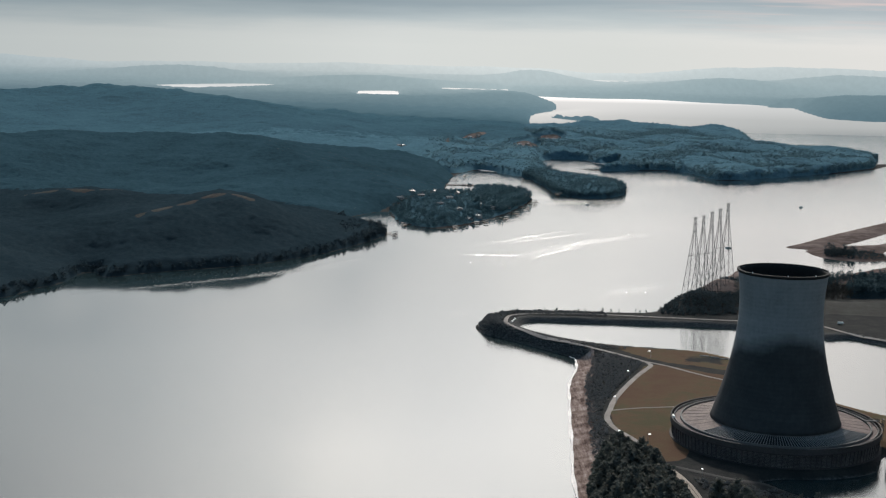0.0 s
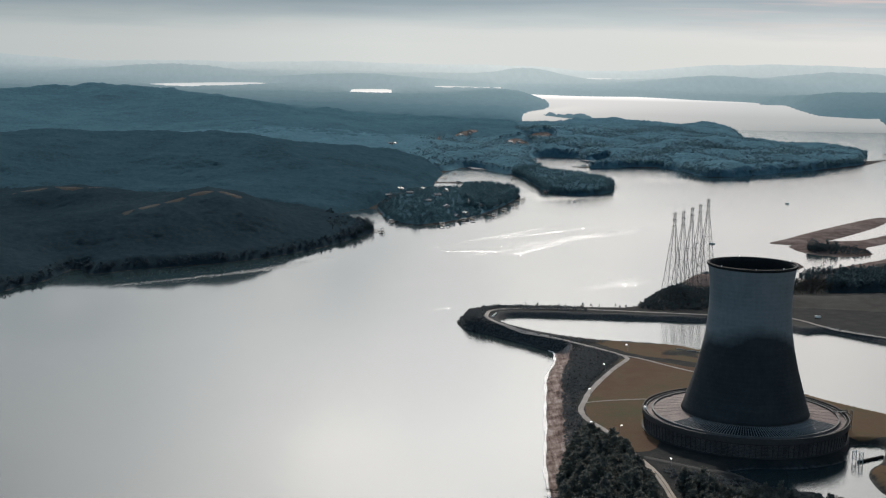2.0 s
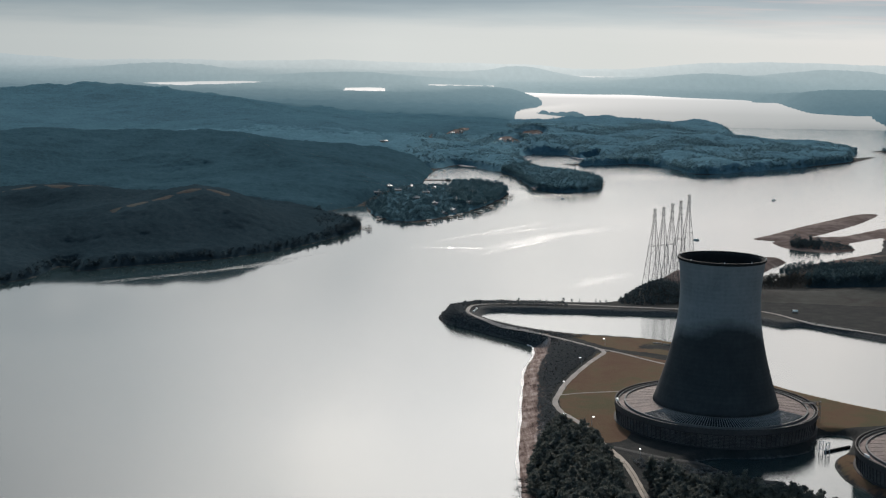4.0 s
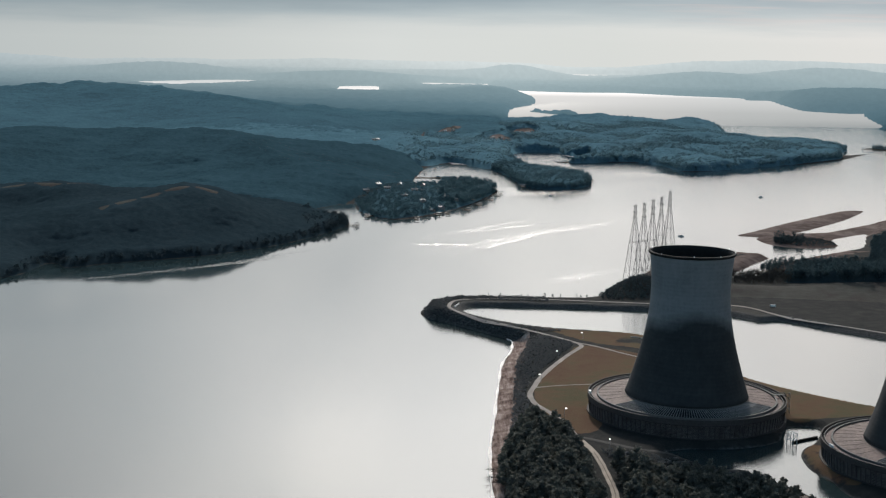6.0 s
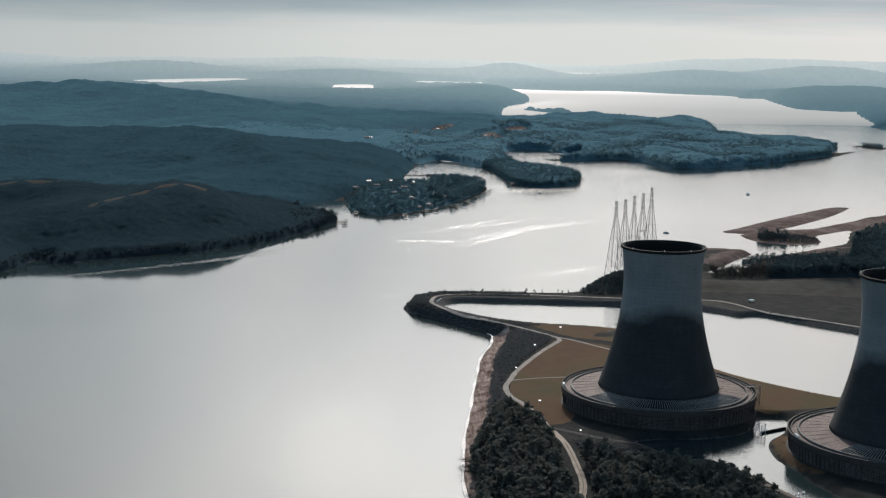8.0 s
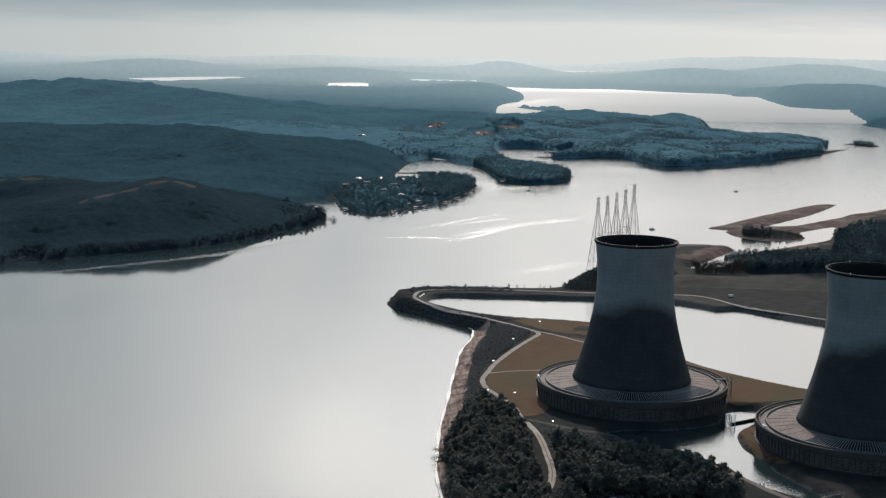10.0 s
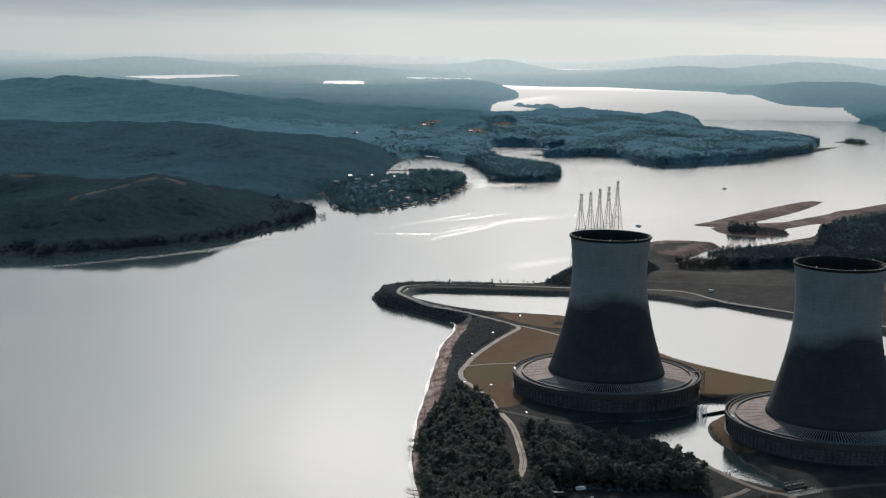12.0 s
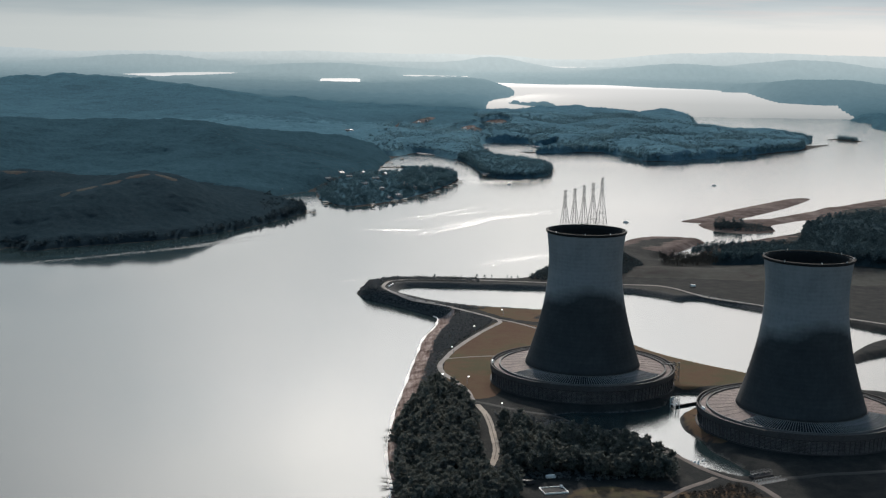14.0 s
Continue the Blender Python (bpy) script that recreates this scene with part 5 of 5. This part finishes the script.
def build_pine(seed):
    r = random.Random(seed)
    top = tagged(new("pine_tree"), "dark evergreen pine in the shore wood", "tree", "pines of the shore wood")
    H = r.uniform(10.5, 13.5)
    bm, leaf = bmesh.new(), bmesh.new()
    cone_between(bm, (0, 0, -0.5), (r.uniform(-0.2, 0.2), r.uniform(-0.2, 0.2), H * 0.9), 0.26, 0.06, 6)
    limbs = r.randint(13, 17)
    for k in range(limbs):
        z = H * (0.28 + 0.66 * k / limbs)
        a = k * 2.4 + r.uniform(-0.5, 0.5)
        reach = (0.29 * H * (1.0 - 0.75 * (k / limbs) ** 1.6)) * r.uniform(0.75, 1.15)
        tip = Vector((reach * math.cos(a), reach * math.sin(a), z + r.uniform(0.2, 0.9)))
        cone_between(bm, (0, 0, z - 0.4), tip, 0.08, 0.03, 4)
        for u in (0.3, 0.5, 0.65, 0.8, 0.92, 1.02):
            at = Vector((0, 0, z)).lerp(tip, u) + Vector((r.uniform(-0.55, 0.55), r.uniform(-0.55, 0.55), r.uniform(-0.2, 0.5)))
            tuft(leaf, at, r.uniform(0.5, 0.95), r)
    for k in range(4):
        tuft(leaf, (r.uniform(-0.5, 0.5), r.uniform(-0.5, 0.5), H * (0.86 + 0.05 * k)), 0.9 - 0.12 * k, r)
    part("trunk", bm, M_BARK, top)
    part("crown", leaf, M_PINE, top, "dark green needles")
    return top


def build_bare_tree(seed):
    r = random.Random(seed)
    top = tagged(new("bare_tree"), "leafless grey winter tree by the water", "tree", "bare trees by the water")
    bm, twig = bmesh.new(), bmesh.new()
    H = r.uniform(8, 11)
    cone_between(bm, (0, 0, -0.5), (0, 0, H * 0.7), 0.16, 0.07, 5)
    for k in range(14):
        z = H * r.uniform(0.16, 0.68)
        a, reach = r.uniform(0, 6.28), H * r.uniform(0.18, 0.34)
        tip = Vector((reach * math.cos(a), reach * math.sin(a), z + H * r.uniform(0.18, 0.34)))
        cone_between(bm, (0, 0, z), tip, 0.1, 0.05, 4)
        for q in range(7):
            s = Vector((0, 0, z)).lerp(tip, r.uniform(0.4, 1.0))
            e = s + Vector((r.uniform(-1, 1), r.uniform(-1, 1), r.uniform(0.3, 1.2))) * H * 0.13
            cone_between(twig, s, e, 0.05, 0.03, 3)
    part("trunk", bm, M_BARK, top)
    part("crown", twig, M_TWIG, top, "fine bare twigs")
    return top


def plant(builder, seeds, places, size=(0.7, 1.35), sink=0.1):
    """Trees at the places: a few built, the rest copies turned and scaled."""
    r = random.Random(5)
    made = []
    for k, (x, y) in enumerate(places):
        f = r.uniform(*size)
        m = pose(x, y, height(x, y) - sink, 0, 0, r.uniform(0, 360)) @ Matrix.Diagonal((f, f, f * r.uniform(0.9, 1.12), 1))
        if k < seeds:
            t = builder(k + 11)
            t.matrix_world = m
            made.append(t)
        else:
            src = made[k % seeds]
            c = copy_thing(src, Matrix())
            c.matrix_basis = m


def off_roads(x, y):
    ok = np.ones(len(x), bool)
    for line in ([(-92.1, 16), (-85.2, -3.6), (-77.3, -29.2), (-71.4, -59.6), (-66.5, -87.1), (-64.6, -111.6), (-63.6, -140.1), (-63.6, -160.7), (-65.5, -177), (-67, -184)],
                 [(-73.4, -56.7), (-59.7, -66.5), (-42, -80.2), (-24.3, -88.1), (-14.5, -99.9), (2.2, -115.6), (18.9, -135.2)],
                 [(20.8, -141.1), (36.5, -167.6), (45.4, -188.2), (57.2, -204.9)]):
        for px, py in spline(line, False, 4):
            ok &= np.hypot(x - px, y - py) > 5.5
    return ok


SHORE_WOOD = [(-113.7, -64.5), (-104.8, -42.9), (-93, -35.1), (-82, -50.8), (-76, -72.4), (-74.4, -111.6), (-73, -156.8), (-73, -190), (-70, -212), (-58, -220), (-56, -236), (-66, -255.9), (-112.7, -255.9), (-116.6, -216.7), (-118.6, -170.5), (-118.6, -120.5)]
YARD_WOOD = [(-58.7, -125.4), (-38.1, -137.2), (-12.5, -142.1), (3.2, -149.9), (14.9, -164.6), (24.8, -176.4), (28.7, -192.1), (24.8, -207.8), (5.1, -207.8), (-16.5, -205.9), (-38.1, -200), (-59.7, -201.9)]
wx, wy = scatter(SHORE_WOOD, 4.4, off_roads)
vx, vy = scatter(YARD_WOOD, 4.6, off_roads)
near_x, near_y = np.concatenate([wx, vx]), np.concatenate([wy, vy])
order = rng.permutation(len(near_x))
plant(build_pine, 7, [(near_x[i], near_y[i]) for i in order[:300]])
if len(order) > 300:
    rest = order[300:]
    ragged("woods_shore", "pines crowded along the shore", (near_x[rest], near_y[rest]), (8, 12.5), 2.7, 55, M_PINE)

FALLEN = [(-117, -101, 5), (-117, -107, -20), (-118, -113, 12), (-117, -123, 0), (-116, -190, 0), (-117, -197, -15), (-116, -205, 20)]


# dead trees that have slid down the bank into the lake
def build_fallen_tree(seed):
    r = random.Random(seed)
    top = tagged(new("fallen_tree"), "bare dead tree fallen across the beach into the water", "dead tree", "dead trees on the beach")
    bm = bmesh.new()
    cone_between(bm, (0, 0, 0.5), (-9, 0, 0.9), 0.22, 0.06)
    part("trunk", bm, M_BARK, top)
    bm = bmesh.new()
    for k in range(26):
        x = -2.5 - 6.2 * r.random()
        a = (x, 0, 0.5 - x * 0.045)
        b = (x - r.uniform(0.6, 2.6), r.uniform(-2.2, 2.2), a[2] + r.uniform(-0.2, 2.2))
        cone_between(bm, a, b, 0.06, 0.02, 4)
        for _ in range(2):
            c = (b[0] - r.uniform(0, 1.2), b[1] + r.uniform(-0.9, 0.9), b[2] + r.uniform(-0.3, 0.8))
            cone_between(bm, b, c, 0.03, 0.01, 3)
    part("branches", bm, M_BARK, top)
    return top


for k, (fx, fy, turn) in enumerate(FALLEN):
    build_fallen_tree(30 + k).matrix_world = pose(fx, fy, max(height(fx, fy), 0.0), 0, 0, turn)
# brush on the banks
BRUSH = [[(-92, 240), (-92, 205), (-100, 150), (-105, 80), (-110, 20), (-113, -25), (-104, -22), (-98, 0), (-96, 14), (-97, 42), (-95, 60), (-88, 86), (-79, 114), (-64, 156), (-52, 186), (-52, 198), (-68, 214), (-88, 236), (-97, 244)],
         [(-88, 240), (-98, 249), (-119, 275), (-143, 306), (-162, 330), (-166, 356), (-160, 373), (-150, 366), (-149, 340), (-140, 312), (-122, 288), (-100, 262), (-82, 238)]]


def off_dyke_road(x, y):
    ok = np.ones(len(x), bool)
    for px, py in spline(DYKE_ROAD[:12], False, 4):
        ok &= np.hypot(x - px, y - py) > 3.6
    return ok


for area, shore in zip(BRUSH, (10.5, 0.8)):
    ragged("bank_brush", "dark winter brush covering the bank", scatter(area, 2.0, off_dyke_road, shore), (0.8, 2.2), 1.05, 9, M_BRUSH)


def outer_slope(x, y):
    near = np.full(len(x), 1e9)
    for px, py in spline(DYKE_ROAD[:14], False, 4):
        near = np.minimum(near, np.hypot(x - px, y - py))
    return (near > 2.8) & (near < 26) & (inside_by(spline(POND), x, y) < -15) & (y > 238)


ragged("bank_brush", "dark winter brush on the outer slope of the dyke", scatter([(-175, 225), (-180, 400), (-110, 405), (-60, 400), (-60, 225)], 2.0, outer_slope, 0.6), (0.5, 1.5), 0.95, 8, M_BRUSH)
ragged("bank_brush", "small trees along the outer dyke", scatter([(-150, 371), (-138, 386), (-108, 391), (-36, 391), (-12, 398), (-12, 386), (-36, 382), (-108, 382), (-136, 376)], 9.0), (1.4, 4.6), 1.1, 30, M_CROWN_DARK, 0.02, (0.25, 0.5))
ragged("yard_brush", "low dark scrub below the towers", scatter([(-63.6, -84.1), (-37.1, -92), (-14.5, -105.7), (7.1, -121.5), (20.8, -133.2), (16.9, -201.9), (-61.6, -201.9), (-59.7, -133.2)], 3.6, off_roads), (0.7, 1.8), 1.5, 10, M_BRUSH)
ragged("yard_brush", "rusty scrub by the canal road", scatter([(48.3, -216.7), (60.1, -211.8), (66, -241.2), (36.5, -260.8), (16.9, -241.2)], 2.6), (0.4, 1.2), 1.2, 8, M_TWIG)
bx, by = scatter([(132, 484), (148, 572), (172, 598), (205, 645), (225, 655), (215, 560), (185, 486)], 5.2)
plant(build_bare_tree, 5, list(zip(bx, by))[:130])
ragged("woods_bar", "bare trees on the sand bar", scatter([(250, 812), (264, 798), (284, 800), (288, 830), (272, 846), (256, 838)], 6.0), (5, 13), 2.8, 44, M_CROWN_DARK, 0.05, (0.14, 0.34))
ragged("woods_bar", "low scrub on the sand bar", scatter([(250, 806), (270, 790), (306, 788), (322, 806), (318, 842), (290, 852), (262, 842)], 4.0), (1.0, 4.5), 1.8, 16, M_CROWN_DARK, 0.05, (0.2, 0.4))
ragged("woods_islet", "small clump of trees on the islet", scatter([(862, 2415), (888, 2368), (906, 2390), (900, 2440), (876, 2452)], 7), (3, 10), 2.4, 20, M_CROWN_SHORE, 0.05)


# ---- shore houses, docks and boats ----
M_SIDING = surface("house_siding", (0.42, 0.40, 0.37), 0.8, grain=1.0)
M_ROOF = surface("house_roof", (0.24, 0.24, 0.25), 0.75, grain=0.8)
M_TIN = surface("tin_roof", (0.32, 0.32, 0.33), 0.5, 0.1, grain=0.8)
M_SLIP = surface("slip_roof", (0.16, 0.17, 0.175), 0.7, grain=0.8)
M_WOOD = surface("dock_planks", (0.28, 0.24, 0.20), 0.85, grain=1.5)
M_GLASS = surface("window_glass", (0.03, 0.035, 0.04), 0.1, grain=0.2)


def build_house(w, d, h, label, roofing):
    top = tagged(new("lake_house"), label, "house", "houses on the far shore")
    bm = bmesh.new()
    box(bm, (w, d, h + 2), pose(0, 0, h / 2 - 1))
    wall = part("wall", bm, M_SIDING, top)
    bm = bmesh.new()
    e = 0.7
    pts = [(-w / 2 - e, -d / 2 - e, h), (w / 2 + e, -d / 2 - e, h), (w / 2 + e, d / 2 + e, h), (-w / 2 - e, d / 2 + e, h), (-w / 2 - e, 0, h + d * 0.2), (w / 2 + e, 0, h + d * 0.2)]
    v = [bm.verts.new(p) for p in pts] + [bm.verts.new((p[0], p[1], p[2] - 0.3)) for p in pts]
    for f in ((0, 1, 5, 4), (2, 3, 4, 5), (0, 4, 3), (1, 2, 5), (7, 6, 10, 11), (9, 8, 11, 10), (6, 7, 1, 0), (8, 9, 3, 2), (6, 0, 4, 10), (9, 10, 4, 3), (7, 11, 5, 1), (8, 2, 5, 11)):
        try:
            bm.faces.new([v[i] for i in f])
        except ValueError:
            pass
    roof = part("roof", bm, roofing, top)
    bm = bmesh.new()
    box(bm, (0.9, 0.9, 2.6), pose(w * 0.25, d * 0.15, h + d * 0.3))
    part("chimney", bm, M_SIDING, roof)
    for k in (-0.3, 0.0, 0.3):
        bm = bmesh.new()
        box(bm, (1.5, 0.12, 1.3), pose(k * w, -d / 2 - 0.03, h * 0.55))
        part("window", bm, M_GLASS, wall)
    return top


house = build_house(9.5, 6.5, 3.6, "low pale lake house among the shore trees", M_ROOF)
tall_house = build_house(7.5, 7, 5.2, "two-storey lake house with a bright tin roof", M_TIN)
for k, (hx, hy, a) in enumerate(HOUSES):
    m = pose(hx, hy, max(height(hx, hy), 1.0) - 0.2, 0, 0, a)
    src = (house, tall_house)[k % 2]
    if k < 2:
        src.matrix_world = m
    else:
        copy_thing(src, m)


def build_dock(length, label):
    top = tagged(new("boat_dock"), label, "dock", "docks on the lake")
    bm = bmesh.new()
    box(bm, (length, 2.2, 0.25), pose(length / 2, 0, 0.9))
    box(bm, (4, 6, 0.25), pose(length, 0, 0.9))
    part("walkway", bm, M_WOOD, top)
    for k in range(4):
        bm = bmesh.new()
        bmesh.ops.create_cone(bm, segments=6, radius1=0.16, radius2=0.16, depth=3.4, cap_ends=True, matrix=pose(length * (k + 0.7) / 4, 1.1 if k % 2 else -1.1, 0))
        part("pile", bm, M_WOOD, top)
    bm = bmesh.new()
    for sx in (-1.8, 1.8):
        for sy in (-2.6, 2.6):
            beam(bm, (length + sx, sy, 0.9), (length + sx, sy, 3.6), 0.2)
    box(bm, (5, 7, 0.3), pose(length, 0, 3.7))
    part("canopy", bm, M_SLIP, top)
    return top


DOCKS = [(-66, 1330, -40), (-70, 1300, -50), (-100, 1172, -60), (-145, 1068, -70), (-160, 1050, -60), (-270, 930, -20), (-268, 915, -35), (-245, 1020, -110), (-185, 1000, -80),
         (-120, 1112, -50), (-84, 1240, -35), (-178, 1560, 0), (-125, 1500, 100), (-190, 1640, 0), (-160, 1740, -95), (-48, 1660, 200), (100, 1545, 20), (-14, 1440, -100), (-8, 1446, -95)]
dock = build_dock(13, "weathered wooden boat dock with a covered slip")
for k, (dx, dy, a) in enumerate(DOCKS):
    m = pose(dx, dy, 0, 0, 0, a)
    if k == 0:
        dock.matrix_world = m
    else:
        copy_thing(dock, m)


def build_boat():
    top = tagged(new("motor_boat"), "small white motor boat out on the lake", "boat", "boats on the lake")
    bm = bmesh.new()
    v = box(bm, (7, 2.4, 1.3), pose(0, 0, 0.3))
    for w in v:
        if w.co.x > 0:
            w.co.y *= 0.15
            w.co.z += 0.4 if w.co.z > 0.3 else 0
        if w.co.z < 0:
            w.co.y *= 0.6
    part("hull", bm, M_WHITE, top)
    bm = bmesh.new()
    box(bm, (2.2, 1.7, 1.1), pose(-0.4, 0, 1.4))
    part("cabin", bm, M_WHITE, top)
    return top


boat = build_boat()
boat.matrix_world = pose(352, 1330, 0.1, 0, 0, 200)
copy_thing(boat, pose(147, 866, 0.1, 0, 0, 170))
copy_thing(boat, pose(20, 1302, 0.1, 0, 0, 10))


# ---- works along the canal ----
def build_bridge():
    top = tagged(new("canal_bridge"), "short pale concrete bridge with railings over the canal", "bridge")
    bm = bmesh.new()
    box(bm, (20, 5.0, 0.7), pose(0, 0, 0))
    part("deck", bm, M_CURB, top)
    for s in (-2.3, 2.3):
        bm = bmesh.new()
        for k in range(11):
            beam(bm, (-9.5 + 1.9 * k, s, 0.3), (-9.5 + 1.9 * k, s, 1.4), 0.14)
        beam(bm, (-9.6, s, 1.4), (9.6, s, 1.4), 0.14)
        beam(bm, (-9.6, s, 0.9), (9.6, s, 0.9), 0.1)
        part("railing", bm, M_STEEL, top)
    for a in (-5, 0, 5):
        bm = bmesh.new()
        box(bm, (0.8, 4.4, 6.0), pose(a, 0, -3.2))
        part("pier", bm, M_CONCRETE, top)
    return top


build_bridge().matrix_world = pose(75.8, -206.9, 8.7, 0, 0, 28)


def build_intake():
    top = tagged(new("intake_screen"), "dark steel intake works beside the canal bridge", "intake works")
    bm = bmesh.new()
    box(bm, (13, 4.5, 5.5), pose(0, 0, 0))
    part("housing", bm, M_WALL, top)
    for k in range(6):
        bm = bmesh.new()
        x = -5.5 + 2.2 * k
        for y in (-2, 2):
            beam(bm, (x, y, 2.7), (x, y, 5.0), 0.2)
        beam(bm, (x, -2, 5.0), (x, 2, 5.0), 0.2)
        box(bm, (1.4, 1.6, 1.0), pose(x, 0.6, 3.2))
        part("hoist_frame", bm, M_LATTICE, top)
    return top


build_intake().matrix_world = pose(72.9, -199.5, 7.4, 0, 0, 28)


def build_gate():
    top = tagged(new("skimmer_gate"), "steel lattice gate frame with a floating boom in the canal", "gate")
    bm = bmesh.new()
    for a in (-1.6, 1.6):
        for b in (-2.4, 2.4):
            beam(bm, (a, b, -1.5), (a, b, 6.5), 0.3)
    for z in (2.2, 6.3):
        for a in (-1.6, 1.6):
            beam(bm, (a, -2.4, z), (a, 2.4, z), 0.25)
        for b in (-2.4, 2.4):
            beam(bm, (-1.6, b, z), (1.6, b, z), 0.25)
    for b in (-2.4, 2.4):
        beam(bm, (-1.6, b, 2.2), (1.6, b, 6.3), 0.2)
        beam(bm, (1.6, b, 2.2), (-1.6, b, 6.3), 0.2)
    part("frame", bm, M_WHITE, top)
    bm = bmesh.new()
    box(bm, (21, 1.6, 1.4), pose(11, 0.0, 0.5))
    bmesh.ops.bevel(bm, geom=bm.edges[:], offset=0.2, segments=2, affect="EDGES")
    part("boom", bm, M_DARK, top, "dark floating boom")
    return top


build_gate().matrix_world = pose(53.1, -52, 5.5, 0, 0, 33)


def build_pen():
    top = tagged(new("fenced_pad"), "square pad with a white kerb and corner posts", "equipment pad")
    bm = bmesh.new()
    box(bm, (12, 9, 0.5), pose(0, 0, 0.1))
    part("slab", bm, M_TARMAC, top)
    for x, y, w, d in ((0, -4.6, 12.6, 0.35), (0, 4.6, 12.6, 0.35), (-6.1, 0, 0.35, 8.8), (6.1, 0, 0.35, 8.8)):
        bm = bmesh.new()
        box(bm, (w, d, 0.7), pose(x, y, 0.35))
        part("kerb", bm, M_WHITE, top)
    for x, y in ((5.2, 3.4),):
        bm = bmesh.new()
        box(bm, (1.2, 1.4, 1.3), pose(x, y, 0.9))
        part("cabinet", bm, M_WHITE, top)
    return top


build_pen().matrix_world = pose(-37.6, -226.5, height(-37.6, -226.5), 0, 0, 14)


def build_van(paint, label):
    top = tagged(new("parked_van"), label, "van", "vans in the yard")
    bm = bmesh.new()
    box(bm, (5.2, 2.1, 1.7), pose(0, 0, 1.35))
    bmesh.ops.bevel(bm, geom=bm.edges[:], offset=0.3, segments=2, affect="EDGES")
    part("body", bm, paint, top)
    bm = bmesh.new()
    box(bm, (0.9, 1.9, 0.7), pose(2.25, 0, 1.85))
    part("windscreen", bm, M_GLASS, top)
    for x in (-1.6, 1.6):
        for y in (-1.0, 1.0):
            bm = bmesh.new()
            bmesh.ops.create_cone(bm, segments=14, radius1=0.38, radius2=0.38, depth=0.25, cap_ends=True, matrix=pose(x, y, 0.38, 90))
            part("wheel", bm, M_DARK, top)
    return top


van_places = [(-58, -219, 10), (-53, -217, 15), (-49, -217, 12)]
van = build_van(M_WHITE, "white van parked in the yard")
dark_van = build_van(surface("dark_paint", (0.045, 0.045, 0.05), 0.6), "dark grey van parked in a row")
van.matrix_world = pose(-37.6, -207.8, height(-37.6, -207.8) + 0.05, 0, 0, 20)
dark_van.matrix_world = pose(-62, -220, height(-62, -220) + 0.05, 0, 0, 8)
for vx, vy, a in van_places:
    copy_thing(dark_van, pose(vx, vy, height(vx, vy) + 0.05, 0, 0, a))
for fx, fy, a in ((41.9, -163.3, 10), (44.3, -165.3, 40), (47.3, -163.3, 70), (45.3, -168.2, 20), (50.2, -161.4, 60)):
    bm = bmesh.new()
    bmesh.ops.create_cone(bm, segments=10, radius1=0.45, radius2=0.45, depth=3.2, cap_ends=True, matrix=pose(0, 0, 0.15, 0, 90))
    bmesh.ops.bevel(bm, geom=bm.edges[:], offset=0.12, segments=1, affect="EDGES")
    tagged(mesh_object("barrier_float", bm, M_WHITE), "pale float of the debris barrier in the canal", "float", "floats in the canal").matrix_world = pose(fx, fy, 5.5, 0, 0, a)
BLOCKS = [(-139, 335, 70), (-137.5, 341, 80), (-136, 347, 95)]
for bx, by, a in BLOCKS:
    bm = bmesh.new()
    box(bm, (2.6, 1.1, 1.0), pose(0, 0, 0.5))
    bmesh.ops.bevel(bm, geom=bm.edges[:], offset=0.08, segments=1, affect="EDGES")
    tagged(mesh_object("concrete_block", bm, M_WHITE), "pale concrete block beside the dyke road", "block", "blocks at the end of the dyke").matrix_world = pose(bx, by, height(bx, by) - 0.05, 0, 0, a)
# a row of pale pipe lengths by the bare patch in the field
for k in range(9):
    bm = bmesh.new()
    bmesh.ops.create_cone(bm, segments=10, radius1=0.4, radius2=0.4, depth=2.2, cap_ends=True, matrix=pose(0, 0, 0.4, 0, 90))
    bmesh.ops.bevel(bm, geom=bm.edges[:], offset=0.08, segments=1, affect="EDGES")
    bx, by = -3 + 2.2 * k, 220 - 1.4 * k + (k % 3) * 0.9
    tagged(mesh_object("pipe_length", bm, M_CONCRETE), "pale concrete pipe length lying on dry grass", "pipe", "pipes in the field").matrix_world = pose(bx, by, height(bx, by) - 0.03, 0, 0, -32 + 23 * (k % 4))
copy_thing(van, pose(138.9, 355.6, height(138.9, 355.6) + 0.05, 0, 0, 170))
